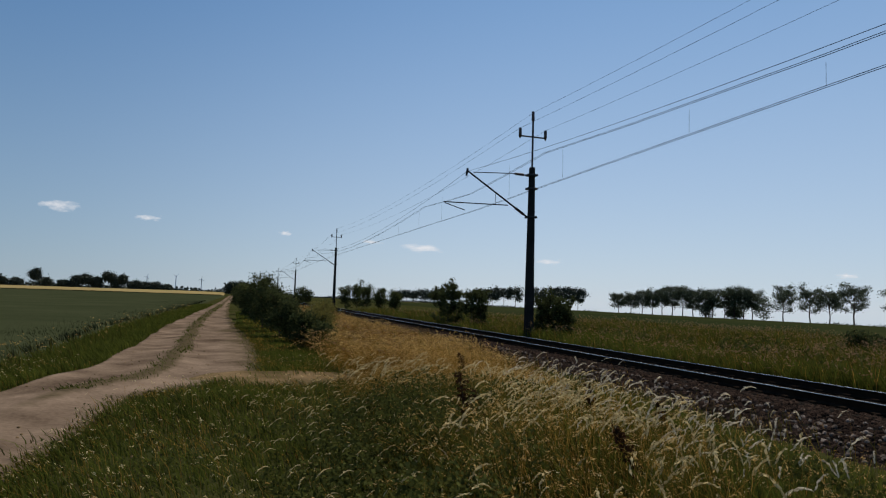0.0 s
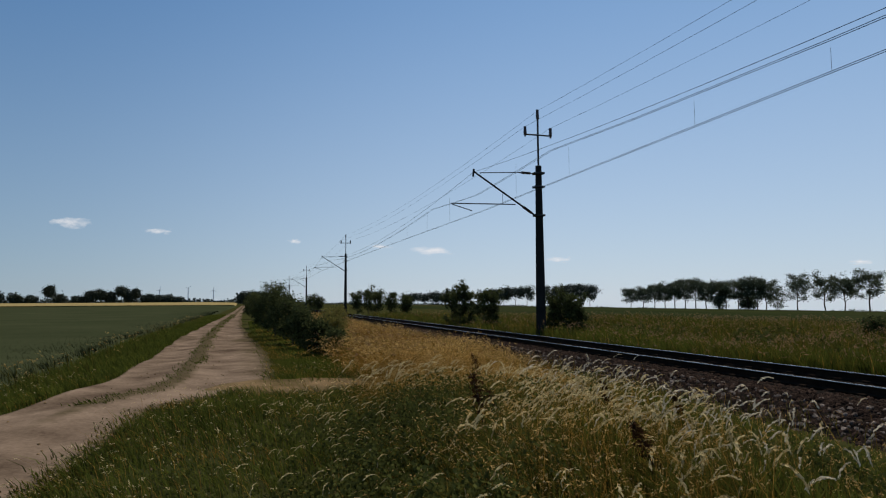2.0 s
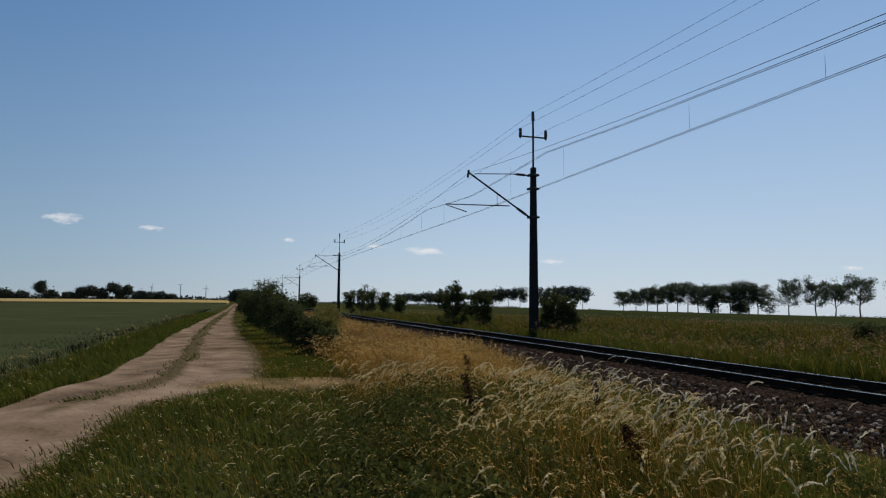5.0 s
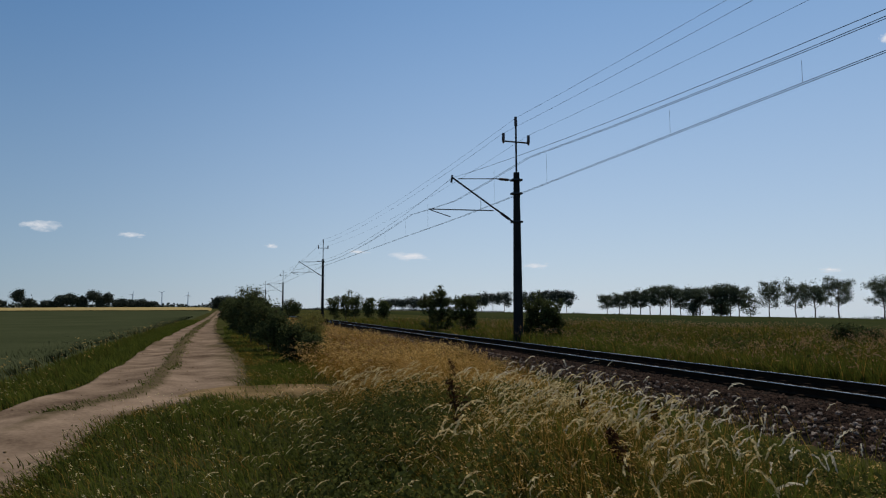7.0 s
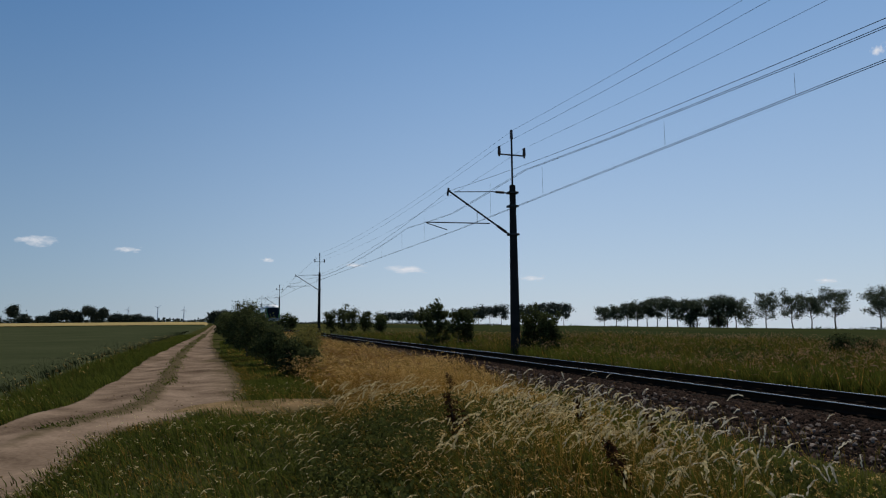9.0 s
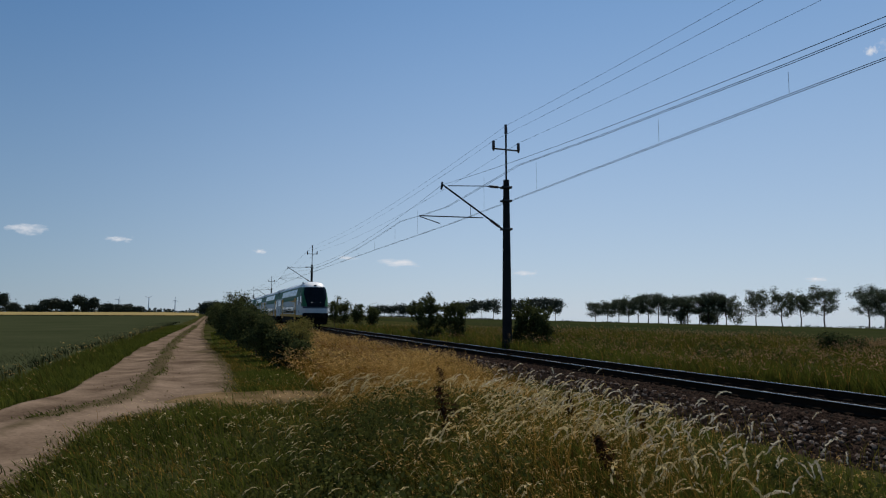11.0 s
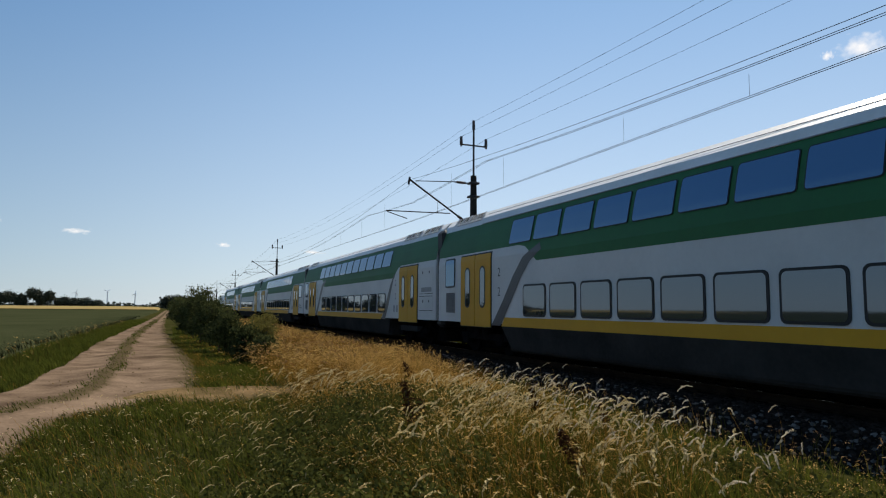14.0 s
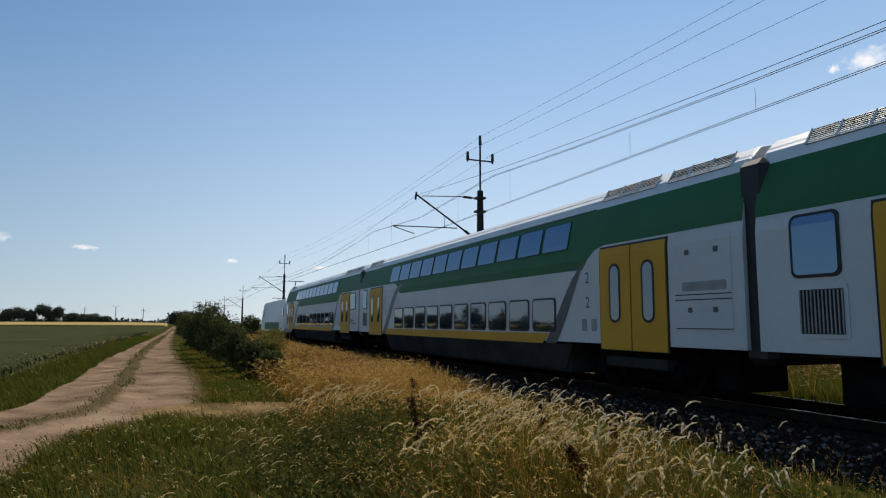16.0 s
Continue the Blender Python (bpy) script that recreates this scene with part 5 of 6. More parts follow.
def plumes(tip, size, r, flecks=16):
    """Long feathery panicles that arch over with the breeze: overlapping flecks along a bent axis."""
    n = len(tip)
    a = math.atan2(WIND[1], WIND[0]) + r.normal(0, 0.55, n)
    s = np.asarray(size)[:, None]
    rise = r.uniform(0.05, 0.5, n)[:, None]
    d = np.stack([np.cos(a), np.sin(a), np.zeros(n)], -1)
    up = np.array([0, 0, 1.0])
    out = []
    for k in range(flecks):
        f = k / (flecks - 1)
        c = tip + d * s * f * 0.95 + up * s * (rise * f - 0.62 * f * f) + r.normal(0, 0.018, (n, 3)) * s
        e = d * 0.95 + up * (rise - 1.24 * f) + r.normal(0, 0.28, (n, 3))
        e /= np.linalg.norm(e, axis=1)[:, None]
        g = np.cross(e, r.normal(0, 1, (n, 3)))
        g /= np.linalg.norm(g, axis=1)[:, None] + 1e-9
        w = s * 0.11 * (0.5 + 1.6 * f * (1 - 0.75 * f))
        out += [c - e * w, c + g * w * 0.42, c + e * w * 1.3, c - g * w * 0.42]
    v = np.stack(out, 1)
    f = (np.arange(flecks * 4).reshape(flecks, 4))[None] + (np.arange(n) * flecks * 4)[:, None, None]
    return v.reshape(-1, 3), f.reshape(-1, 4)


def wave(x, y, s, o=0.0):
    return 0.5 + 0.5 * np.sin(x * s + 1.3 * np.sin(y * s * 0.7 + o) + o) * np.cos(y * s * 0.9 + 0.8 * np.sin(x * s * 0.6) + o)


def clear_of_road(x, y):
    rr, ll = np.interp(y, ROAD_Y, ROAD_R), np.interp(y, ROAD_Y, ROAD_L)
    fray = 0.45 * rng.uniform(0, 1, np.shape(x)) ** 2.2
    return (x > rr - fray) | (x < ll + 0.05)


def bare(x, y):
    return (x > -0.8) & (1 - np.hypot((x - 1.0) / 2.4, (y - 15.4) / 1.25) + 0.22 * soft_noise(x, y, 3.0) + 0.1 * soft_noise(x, y, 8.0, 1.0) > 0.12 + 0.22 * rng.uniform(-1, 1, np.shape(x)))


def sector(n, r0, r1, a0, a1, r):
    d = np.sqrt(r.uniform(r0 * r0, r1 * r1, n))
    a = np.radians(r.uniform(a0, a1, n))
    return d * np.sin(a), d * np.cos(a)


def gold(x, y):
    """How dry and golden the tall grass is, 0 to 1: strongest between the bushes and the near bank."""
    slope = smooth01(9.0, 13.0, y) * smooth01(1.2, 3.2, x) * smooth01(8.5, 6.0, x)
    q = x / np.maximum(y, 0.5)
    near = 0.22 * smooth01(0.34, 0.52, q) * smooth01(1.0, 0.78, q) * smooth01(0.25, 0.7, wave(x, y, 1.0))
    return np.clip(slope + near + 0.04, 0, 1)


def tallness(x, y):
    """Height of the growth between road and track."""
    edge = np.interp(y, [4, 9, 13, 18, 23, 30, 60], [0.6, 1.5, 2.4, 2.7, 2.9, 3.4, 3.5])
    return smooth01(edge - 0.5, edge + 1.6, x)


def foot(y):
    """Where the tall growth ends at the ballast's foot."""
    return np.interp(y, [4, 8, 13, 20, 40], [5.5, 6.0, 6.9, 7.5, 8.0])


swaying = []


def sward(name, x, y, h, w, lean, mat, label, r, category="grass", zoff=0.0, headsize=None, headmat=None, arching=False, head_share=1.0, sway=0.0):
    v, f, tip, ln = blades(x, y, h, w, lean, r, zoff)
    if headsize is not None:
        k = r.uniform(0, 1, len(x)) < head_share
        hs = np.broadcast_to(headsize, len(x))[k]
        hv, hf = plumes(tip[k], hs, r) if arching else heads(tip[k], ln[k], hs, r)
        idx = np.concatenate([np.zeros(len(f), int), np.ones(len(hf), int)])
        v, f = np.concatenate([v, hv]), np.concatenate([f, hf + len(v)])
        ob = soup(name, v, f, None, label, category, "stuff", mats=[mat, headmat], index=idx)
    else:
        ob = soup(name, v, f, mat, label, category, "stuff")
    if sway:
        swaying.append((ob, sway))
    return ob


r = np.random.default_rng(11)
# short green turf in front, between the camera and the bare patch
x, y = sector(95000, 4.0, 22.0, -24, 40, r)
k = clear_of_road(x, y) & (~bare(x, y) | (r.uniform(0, 1, len(x)) < 0.12)) & (tallness(x, y) < 0.75 + 0.3 * r.uniform(-1, 1, len(x))) & (x < 6.5)
x, y = x[k], y[k]
h = (0.05 + 0.13 * wave(x, y, 1.7) + 0.05 * smooth01(7, 4.5, y)) * r.uniform(0.5, 1.5, len(x))
sward("turf_grass", x, y, h, 0.009 + 0.0006 * y, r.uniform(0.2, 0.9, len(x)), M_GRASS, "short green grass turf by the road", r)
# brown, dried patches of turf
x, y = sector(15000, 4.0, 20.0, -24, 30, r)
k = clear_of_road(x, y) & (wave(x, y, 1.3, 5.0) > 0.62) & (x < 4.5)
x, y = x[k], y[k]
sward("dry_turf", x, y, r.uniform(0.04, 0.14, len(x)), 0.009, r.uniform(0.3, 1.0, len(x)), M_STRAW, "dry brownish patches of short turf", r)
# leafy weeds on the road's edges
n = 3200
y = 6 + 34 * r.uniform(0, 1, n) ** 1.3
x = np.interp(y, ROAD_Y, ROAD_R) + r.normal(0, 0.16, n)
k = ~((y > 13.0) & (y < 17.5))
sward("edge_weeds", x[k], y[k], r.uniform(0.03, 0.10, k.sum()), np.full(k.sum(), 0.02), r.uniform(0.4, 1.0, k.sum()), M_TALL, "low weeds along the road's edge", r, zoff=0.03)
# dry wisps in the turf
x, y = sector(3600, 4.0, 18.0, -24, 35, r)
k = clear_of_road(x, y) & ~bare(x, y) & (x < 5)
x, y = x[k], y[k]
sward("dry_wisps", x, y, r.uniform(0.12, 0.36, len(x)), 0.005, r.uniform(0.3, 0.9, len(x)), M_STRAW, "thin dry grass stalks in the turf", r, headsize=0.05, headmat=M_PLUME, head_share=0.6)
# tall growth between the road and the track, in patches that sway with the breeze
for p in range(8):
    n = 19000
    x, y = sector(n, 4.2, 16.0, 0, 66, r)
    k = (x < foot(y) + 0.4 * r.uniform(-1, 1, n)) & (r.uniform(0, 1, n) < tallness(x, y) * (0.45 + 0.55 * wave(x, y, 2.3, 0.7))) & clear_of_road(x, y) & ~bare(x, y)
    x, y = x[k], y[k]
    g = gold(x, y)
    t = tallness(x, y)
    pick = r.uniform(0, 1, len(x)) < g * 0.85 + 0.03
    low = 1 - 0.55 * smooth01(foot(y) - 1.8, foot(y), x)
    h = (0.24 + 0.34 * t) * r.uniform(0.5, 1.35, len(x)) * low * (0.65 + 0.6 * wave(x, y, 1.5, 4.0))
    lush = ~pick & (r.uniform(0, 1, len(x)) < np.maximum(0.55 * smooth01(11, 8, y), 0.85 * smooth01(0.8, 1.0, x / y)))
    sward("lush_grass", x[lush], y[lush], h[lush] * 0.9, 0.014, r.uniform(0.2, 0.8, lush.sum()), M_GRASS, "lush dark green grass in the near meadow", r, sway=0.02)
    pick2 = ~pick & ~lush
    sward("tall_grass", x[pick2], y[pick2], h[pick2], 0.011, r.uniform(0.15, 0.7, pick2.sum()), M_TALL, "tall green meadow grass leaning in the wind", r, headsize=0.035, headmat=M_PLUME, head_share=0.10, sway=0.025)
    sward("golden_grass", x[pick], y[pick], h[pick] * 1.15, 0.007, r.uniform(0.35, 1.0, pick.sum()), M_STRAW, "tall dry golden grass with pale nodding seed heads", r, headsize=0.055, headmat=M_HEAD, head_share=0.8, sway=0.04)
# pale plumes that stand out of the near growth
for p in range(4):
    x, y = sector(430, 4.6, 12.5, 12, 46, r)
    k = (x > 1.8) & (x < foot(y) + 0.2) & (wave(x, y, 1.6, 2.0) > 0.48) & ((x > 0.43 * y) | (y > 10.5)) & (r.uniform(0, 1, len(x)) < 1.05 - 0.8 * smooth01(0.75, 1.0, x / y))
    x, y = x[k], y[k]
    sward("plume_grass", x, y, r.uniform(0.5, 0.95, len(x)) * (1 - 0.35 * smooth01(6, 8, x)), 0.005, r.uniform(0.4, 0.8, len(x)), M_STRAW, "pale feathery grass plumes above the meadow", r, headsize=r.uniform(0.11, 0.29, len(x)), headmat=M_PLUME, arching=True, sway=0.05)


# dark leafy weeds that fill the near meadow
def leafy(name, x, y, h, leaves, size, label, mat, sway=0.0):
    n = len(x)
    k = np.repeat(np.arange(n), leaves)
    f = r.uniform(0.05, 1.0, n * leaves)
    c = np.stack([x[k] + r.normal(0, 0.07, len(k)) + WIND[0] * 0.15 * f * f, y[k] + r.normal(0, 0.07, len(k)), gz(x[k], y[k]) + h[k] * f], -1)
    v, q = leaf_quads(c, size, r, -0.2)
    ob = soup(name, v, q, mat, label, "weeds", "stuff")
    if sway:
        swaying.append((ob, sway))


for p in range(4):
    x, y = sector(620, 4.4, 11.5, 1, 36, r)
    k = (r.uniform(0, 1, len(x)) < smooth01(0.0, 0.30, x / y) * smooth01(0.66, 0.36, x / y) * smooth01(11.5, 9.0, y) * (0.25 + 0.9 * wave(x, y, 2.0, 1.0))) & (x < foot(y) - 0.5)
    x, y = x[k], y[k]
    leafy("leafy_weeds", x, y, (0.22 + 0.42 * smooth01(0.08, 0.30, x / y)) * r.uniform(0.5, 1.3, len(x)), 56, 0.042, "dark leafy weeds among the near grass", M_WEED, 0.015)
for p in range(2):
    x, y = sector(900, 4.6, 12.0, 36, 62, r)
    k = (r.uniform(0, 1, len(x)) < smooth01(0.75, 0.95, x / y)) & (x < foot(y) + 0.5)
    x, y = x[k], y[k]
    leafy("leafy_weeds", x, y, r.uniform(0.12, 0.42, len(x)), 34, 0.045, "dark low weeds at the foot of the bank", M_WEED, 0.012)
# small silvery heads over the leafy weeds
for p in range(2):
    x, y = sector(230, 4.6, 10.5, 2, 30, r)
    k = r.uniform(0, 1, len(x)) < smooth01(0.0, 0.2, x / y) * (0.3 + 0.7 * wave(x, y, 1.9, 5.0))
    x, y = x[k], y[k]
    sward("weed_heads", x, y, r.uniform(0.3, 0.68, len(x)), 0.004, r.uniform(0.3, 0.8, len(x)), M_TALL, "fine stalks with small pale seed heads", r, headsize=r.uniform(0.06, 0.13, len(x)), headmat=M_PLUME, arching=True, sway=0.03)
# lush clumps on the far side of the track
x, y = sector(1500, 17.0, 40.0, 24, 62, r)
k = (x > 13.6) & (wave(x, y, 0.9, 2.0) > 0.55)
x, y = x[k], y[k]
leafy("verge_clumps", x, y, r.uniform(0.35, 0.85, len(x)), 30, 0.11, "dark leafy clumps in the grass beyond the track", M_WEED)
x, y = sector(1500, 4.2, 20.0, -22, 12, r)
k = clear_of_road(x, y) & ~bare(x, y) & (wave(x, y, 2.4, 3.0) > 0.5) & (x < 3)
x, y = x[k], y[k]
leafy("clover_turf", x, y, r.uniform(0.05, 0.16, len(x)), 26, 0.035, "low leafy clover patches in the turf", M_WEED)
# silvery plumes along the foot of the bank
for p in range(4):
    n = 52
    y = r.uniform(4.4, 12.0, n)
    x = foot(y) - 0.55 + r.normal(0, 0.5, n)
    sward("silver_plumes", x, y, r.uniform(0.45, 0.98, n), 0.006, r.uniform(0.2, 0.6, n), M_STRAW, "silvery backlit grass plumes beside the ballast", r, headsize=r.uniform(0.12, 0.24, n), headmat=M_SILVER, arching=True, sway=0.05)
# golden slope further on
for p in range(6):
    n = 12000
    y = 14 + 50 * r.uniform(0, 1, n) ** 1.6
    x = r.uniform(1.8, 8.4, n)
    k = (r.uniform(0, 1, n) < tallness(x, y)) & ~bare(x, y) & (x < foot(y) + r.uniform(-0.4, 0.3, n))
    x, y = x[k], y[k]
    u = r.uniform(0, 1, len(x))
    rust = u < 0.15 + 0.45 * smooth01(0.45, 0.8, wave(x, y, 0.8, 2.0))
    green = ~rust & (u > 0.80 - 0.25 * smooth01(0.5, 0.9, wave(x, y, 0.7, 6.0)))
    pick = ~rust & ~green
    h = r.uniform(0.35, 0.85, len(x)) * (1 - 0.4 * smooth01(6.4, 8.4, x)) * (0.75 + 0.5 * wave(x, y, 1.2, 3.0))
    w = 0.008 + 0.0004 * (y - 14)
    sward("golden_grass", x[pick], y[pick], h[pick], w[pick], r.uniform(0.4, 1.1, pick.sum()), M_STRAW, "dense dry golden grass along the railway", r, headsize=0.085 + 0.001 * y[pick], headmat=M_HEAD, head_share=0.6, sway=0.04)
    sward("rusty_grass", x[rust], y[rust], h[rust], w[rust], r.uniform(0.4, 1.0, rust.sum()), M_RUST, "reddish brown dry grass along the railway", r, headsize=0.07 + 0.001 * y[rust], headmat=M_RUSSET, head_share=0.5, sway=0.04)
    sward("tall_grass", x[green], y[green], h[green], w[green] * 1.4, r.uniform(0.2, 0.6, green.sum()), M_TALL, "green blades among the dry grass", r, sway=0.03)
# far stretch of the dry strip, and the verge west of the road
n = 16000
y = r.uniform(60, 260, n)
x = r.uniform(2.5, 8.2, n)
sward("golden_grass", x, y, r.uniform(0.4, 0.8, n), np.full(n, 0.06), r.uniform(0.2, 0.6, n), M_STRAW, "dry grass strip far along the railway", r)
n = 26000
y = 5 + 90 * r.uniform(0, 1, n) ** 1.7
x = np.interp(y, ROAD_Y, ROAD_L) - r.uniform(-0.15, 1.9, n)
sward("verge_grass", x, y, r.uniform(0.08, 0.26, n), 0.012 + 0.0006 * y, r.uniform(0.2, 0.7, n), M_GRASS, "rough green verge between road and crop", r)
n = 420
y = 16 + 60 * r.uniform(0, 1, n) ** 1.4
x = np.interp(y, ROAD_Y, ROAD_L) - r.uniform(0.6, 2.0, n)
sward("verge_weeds", x, y, r.uniform(0.3, 0.65, n), np.full(n, 0.02), r.uniform(0.2, 0.5, n), M_TALL, "taller pale weeds at the crop's edge", r, headsize=0.09, headmat=M_HEAD, head_share=0.5)
# grass strip between the ruts
n = 3600
y = 13 + 85 * r.uniform(0, 1, n) ** 1.5
m = np.interp(y, ROAD_Y, RM)
x = m + 0.08 * np.sin(y * 0.9) + r.normal(0, 0.15, n)
sward("rut_grass", x, y, r.uniform(0.03, 0.09, n), 0.012 + 0.0006 * y, r.uniform(0.3, 0.9, n), M_GRASS, "short grass strip between the wheel ruts", r, zoff=0.06)
# turf right of the road towards the bushes
n = 26000
y = 17 + 50 * r.uniform(0, 1, n) ** 1.6
x = r.uniform(0.2, 4.0, n)
k = (x < np.interp(y, [17, 23, 30, 60], [3.0, 3.2, 3.6, 3.6])) & (x > np.interp(y, [17, 22, 30, 60], [0.95, 0.9, 0.6, 0.1]) + r.normal(0, 0.42, n))
sward("turf_grass", x[k], y[k], r.uniform(0.04, 0.14, k.sum()), 0.014 + 0.0004 * y[k], r.uniform(0.3, 0.9, k.sum()), M_GRASS, "short green grass beside the bushes", r)
n = 7000
y = 17 + 30 * r.uniform(0, 1, n) ** 1.4
x = r.uniform(0.6, 3.0, n)
k = wave(x, y, 1.5, 2.5) > 0.35
sward("dry_turf", x[k], y[k], r.uniform(0.04, 0.12, k.sum()), 0.016, r.uniform(0.3, 0.9, k.sum()), M_STRAW, "yellowed short grass beside the bushes", r)
# crop blades along the field's near part
n = 75000
y = 10 + 110 * r.uniform(0, 1, n) ** 1.9
x = np.interp(y, [10, 16, 20, 35, 52, 100, 180], [-6.4, -5.2, -5.1, -5.6, -5.2, -4.8, -4.4]) - (10 + 0.35 * y) * r.uniform(0, 1, n) ** 1.2
sward("crop_blades", x, y, r.uniform(0.32, 0.385, n), 0.016 + 0.0008 * y, r.uniform(0.1, 0.6, n), M_CROP, "dense dark green young crop", r, "crop")
# east verge beyond the track
n = 150000
d = np.exp(r.uniform(math.log(15), math.log(75), n))
a = np.radians(r.uniform(9, 66, n))
x, y = d * np.sin(a), d * np.cos(a)
k = (x > 13.2) & (x < 42)
x, y = x[k], y[k]
h = r.uniform(0.3, 0.75, len(x)) * (0.7 + 0.5 * wave(x, y, 0.35))
wd = 0.010 + 0.0009 * np.hypot(x, y)
red = r.uniform(0, 1, len(x)) < 0.05 + 0.55 * smooth01(20, 32, x) * smooth01(0.3, 0.8, wave(x, y, 0.16, 1.0))
dry = r.uniform(0, 1, len(x)) < 0.04
olive = ~red & (r.uniform(0, 1, len(x)) < 0.10 + 0.55 * smooth01(0.3, 0.75, wave(x, y, 0.28, 3.0)))
sward("east_verge_straw", x[dry], y[dry], h[dry] * 1.15, wd[dry] * 0.7, r.uniform(0.2, 0.6, dry.sum()), M_STRAW, "pale dry stalks on the far side of the track", r)
green = ~red & ~olive
sward("east_verge_grass", x[green], y[green], h[green], wd[green], r.uniform(0.2, 0.6, green.sum()), M_GRASS, "tall green grass on the far side of the track", r)
sward("east_verge_grass", x[olive], y[olive], h[olive] * 1.1, wd[olive], r.uniform(0.2, 0.6, olive.sum()), M_TALL, "olive yellowing grass on the far side of the track", r)
sward("east_verge_stalks", x[red], y[red], h[red] * 1.25, wd[red] * 0.6, r.uniform(0.15, 0.5, red.sum()), M_TALL, "green stalks with russet seed heads beyond the track", r, headsize=0.16, headmat=M_RUSSET)
# lower growth at the foot of the ballast
x, y = r.uniform(4.2, 7.9, 34000), 2.5 + 14 * r.uniform(0, 1, 34000)
k = (x > foot(y) - 1.6) & (x < foot(y) + 1.15 + 0.5 * r.uniform(-1, 1, len(x)))
x, y = x[k], y[k]
sward("bank_grass", x, y, r.uniform(0.08, 0.34, len(x)), np.full(len(x), 0.010), r.uniform(0.3, 0.9, len(x)), M_GRASS, "low green growth at the foot of the ballast", r, headsize=0.05, headmat=M_HEAD, head_share=0.2)
# weeds on the ballast shoulder
x, y = r.uniform(6.6, 8.4, 1800), r.uniform(4, 45, 1800)
sward("shoulder_weeds", x, y, r.uniform(0.15, 0.5, 1800), np.full(1800, 0.010), r.uniform(0.2, 0.7, 1800), M_TALL, "sparse weeds growing at the ballast's foot", r, headsize=0.08, headmat=M_RUSSET, head_share=0.5, sway=0.03)


# a dark dock stalk among the near grass
def dock(x, y, h, seed, lean):
    rr = np.random.default_rng(seed)
    z = float(gz(x, y))
    t = thing("dock_plant", "rusty brown dock plant with clustered seed stem in the grass", "weed", "dock plants", at=(x, y, z))
    bend = lambda f: -lean * f ** 1.6
    part("stem", tube(bmesh.new(), [(bend(f), 0, h * f) for f in (0, 0.3, 0.6, 0.8, 1.0)], [0.011, 0.010, 0.008, 0.006, 0.003], 5), M_BARK, t)
    for k in range(5):
        f0 = 0.45 + 0.09 * k
        a = rr.uniform(0, 6.28)
        part("side_stem", tube(bmesh.new(), [(bend(f0), 0, f0 * h), (bend(f0) + 0.07 * math.cos(a), 0.07 * math.sin(a), (f0 + 0.2) * h)], [0.005, 0.002], 4), M_BARK, t)
    n = 420
    f = rr.uniform(0.42, 1.0, n)
    wide = 0.010 + 0.032 * np.sin(np.pi * np.clip((f - 0.35) / 0.68, 0, 1))
    c = np.stack([bend(f) + rr.normal(0, 1, n) * wide, rr.normal(0, 1, n) * wide, f * h], -1)
    v, q = leaf_quads(c, 0.036, rr)
    soup("seed_spike", v, q, M_DOCK, parent=t, kind="stuff")
    c = np.stack([rr.normal(0, 0.05, 40), rr.normal(0, 0.05, 40), rr.uniform(0.02, 0.4, 40) * h], -1)
    v, q = leaf_quads(c, 0.13, rr)
    soup("foliage", v, q, M_WEED, parent=t, kind="stuff")
    return t


for k, (x, y, h, b) in enumerate([(2.80, 7.5, 1.0, 0.16), (2.98, 7.75, 0.75, 0.05), (3.75, 5.3, 0.8, 0.34), (5.2, 8.6, 0.75, 0.15), (4.6, 12.5, 0.8, 0.2), (6.1, 8.1, 0.6, 0.2)]):
    dock(x, y, h, 500 + k, b)


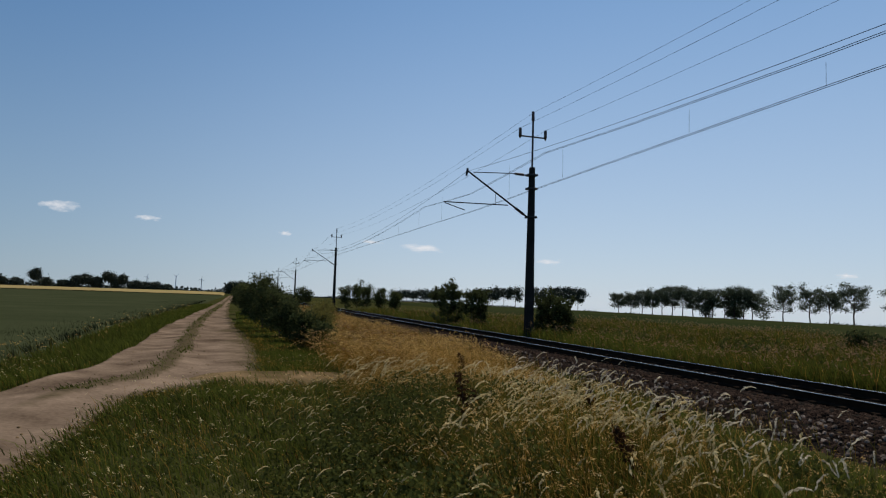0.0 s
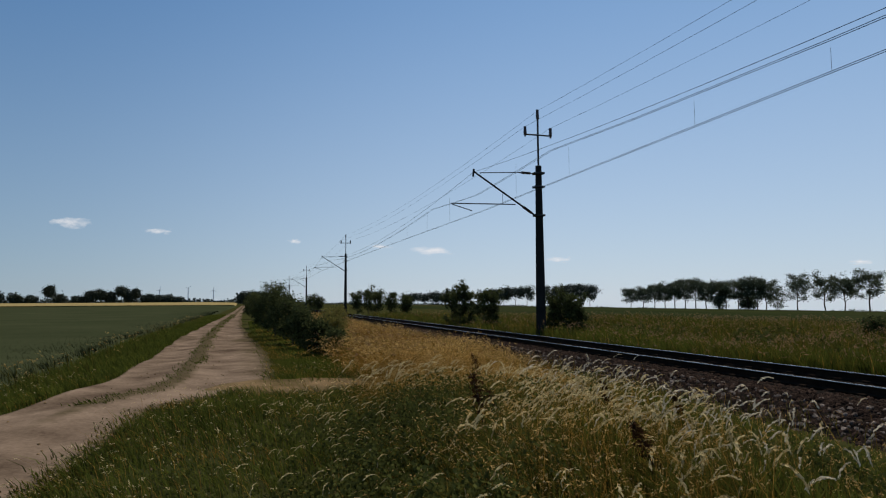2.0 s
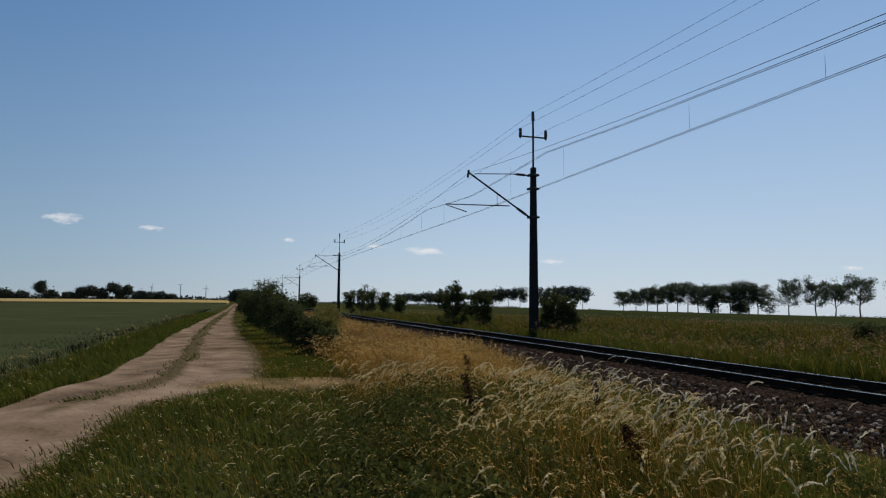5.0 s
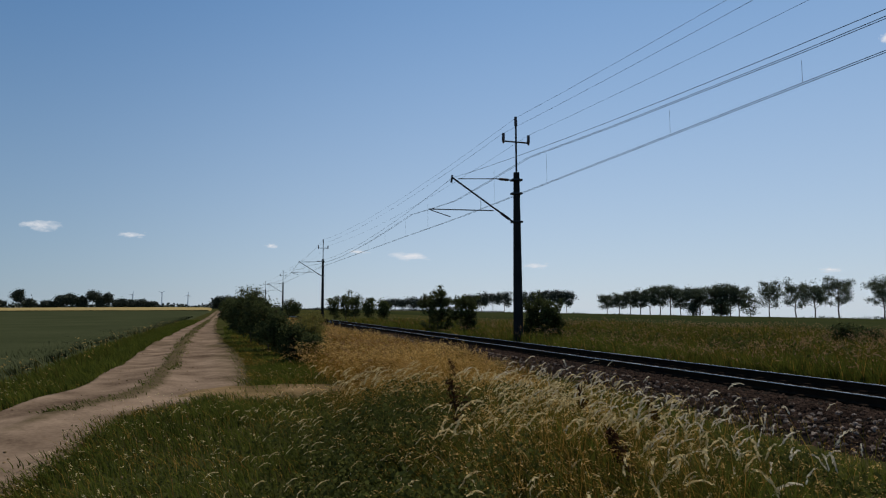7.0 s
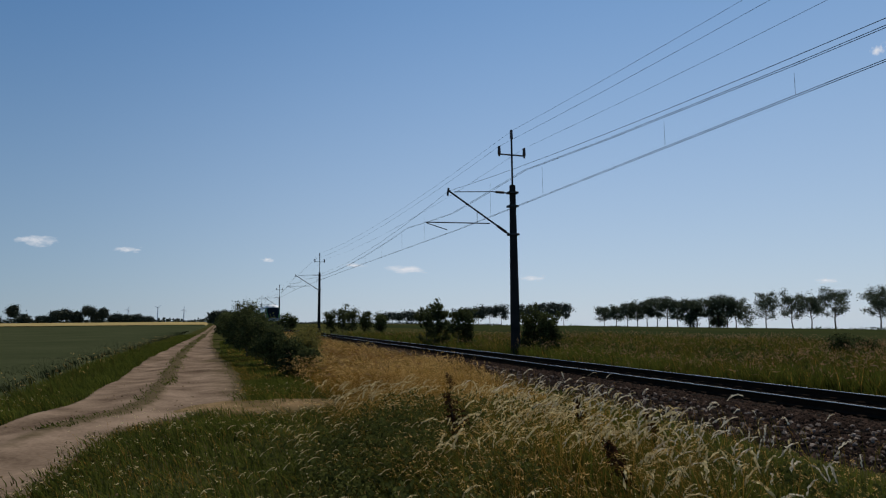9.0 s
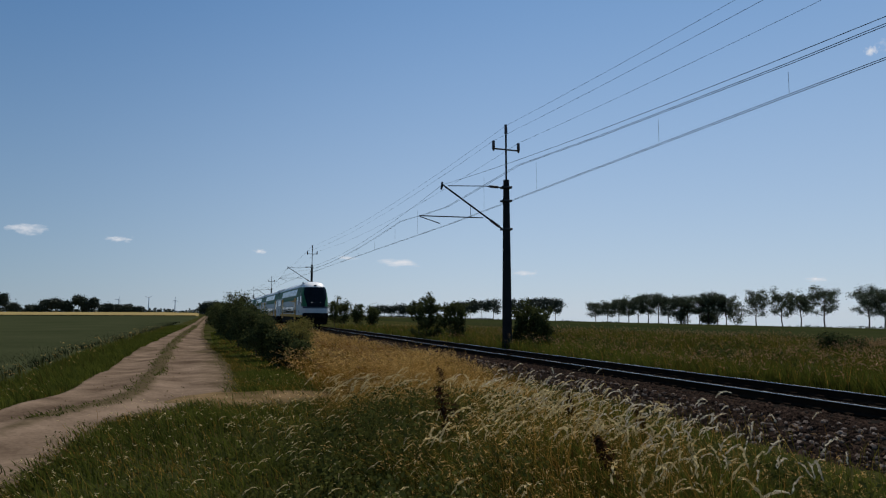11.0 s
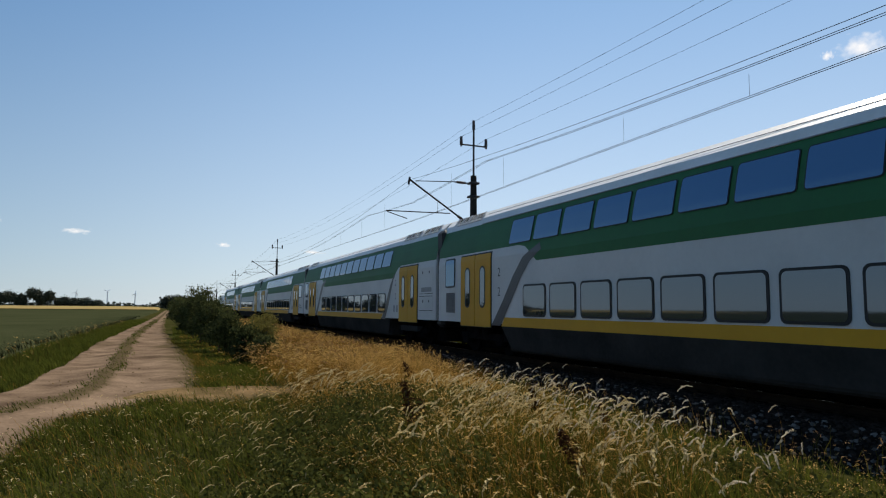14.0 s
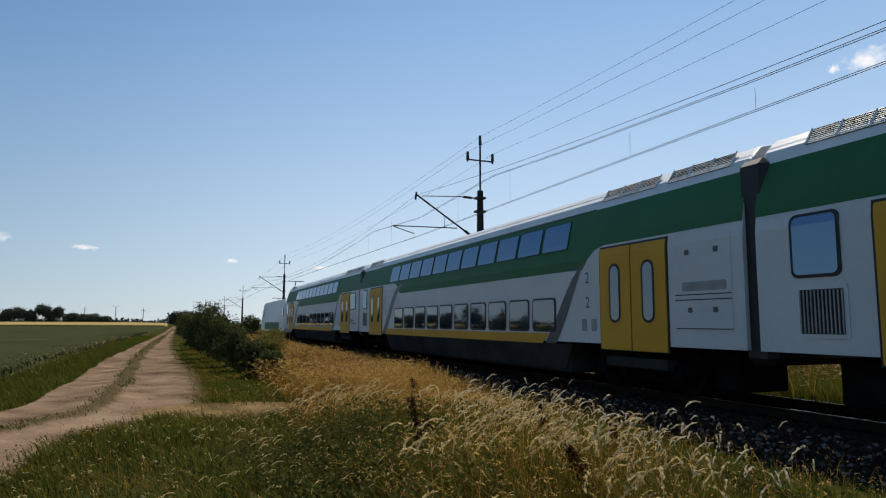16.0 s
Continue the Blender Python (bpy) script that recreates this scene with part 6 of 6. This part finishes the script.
# a bumblebee that darts past the camera
bee = thing("bumblebee", "small dark bumblebee in flight close to the camera", "insect")
bm = bmesh.new()
bmesh.ops.create_uvsphere(bm, u_segments=10, v_segments=7, radius=0.0052, matrix=Matrix.Translation((0.003, 0, -0.003)) @ Matrix.Diagonal((1.25, 0.95, 0.95, 1)))
part("abdomen", bm, M_UNDER, bee, smooth=True)
bm = bmesh.new()
bmesh.ops.create_uvsphere(bm, u_segments=10, v_segments=7, radius=0.0042, matrix=Matrix.Translation((-0.003, 0, 0.001)))
part("thorax", bm, M_UNDER, bee, smooth=True)
bm = bmesh.new()
bmesh.ops.create_uvsphere(bm, u_segments=8, v_segments=6, radius=0.0026, matrix=Matrix.Translation((-0.008, 0, 0.0)))
part("head", bm, M_UNDER, bee, smooth=True)
for sy in (-1, 1):
    bm = bmesh.new()
    bm.faces.new([bm.verts.new(p) for p in ((-0.001, sy * 0.001, 0.003), (0.004, sy * 0.003, 0.010), (0.007, sy * 0.005, 0.014), (0.004, sy * 0.004, 0.015), (-0.001, sy * 0.002, 0.009))])
    bmesh.ops.solidify(bm, geom=bm.faces[:], thickness=0.0002)
    part("wing", bm, M_GRILLE, bee)


# ================= movement =================
def motions():
    for coach, back in train:
        walk(coach, [(t, pose(TRACK, f + back, 0)) for t, f in FRONT])
    walk(bee, [(0.0, pose(-1.9, -1.6, -0.455)), (14.0, pose(-1.9, -1.6, -0.455)), (14.1, pose(-1.8, -1.0, 0.9)), (14.2, pose(-1.1, 0.25, 1.45, 0, -10, 150)), (14.3, pose(0.181, 0.861, 1.637, 0, -25, 165)), (14.4, pose(1.7, 0.55, 2.05, 0, -10, 190)), (14.5, pose(2.6, -0.6, 2.3)), (15.5, pose(2.8, -1.0, -0.455)), (16.0, pose(2.8, -1.0, -0.455))])
    for k, (ob, amp) in enumerate(swaying):
        rows = []
        for i in range(41):
            t = 0.4 * i
            s = math.sin(2 * math.pi * t / (1.9 + 0.13 * (k % 5)) + k * 1.7)
            s += 0.5 * math.sin(2 * math.pi * t / 4.3 + k * 0.6)
            rows.append((t, pose(WIND[0] * amp * s, WIND[1] * amp * s, 0)))
        walk(ob, rows)


motions()
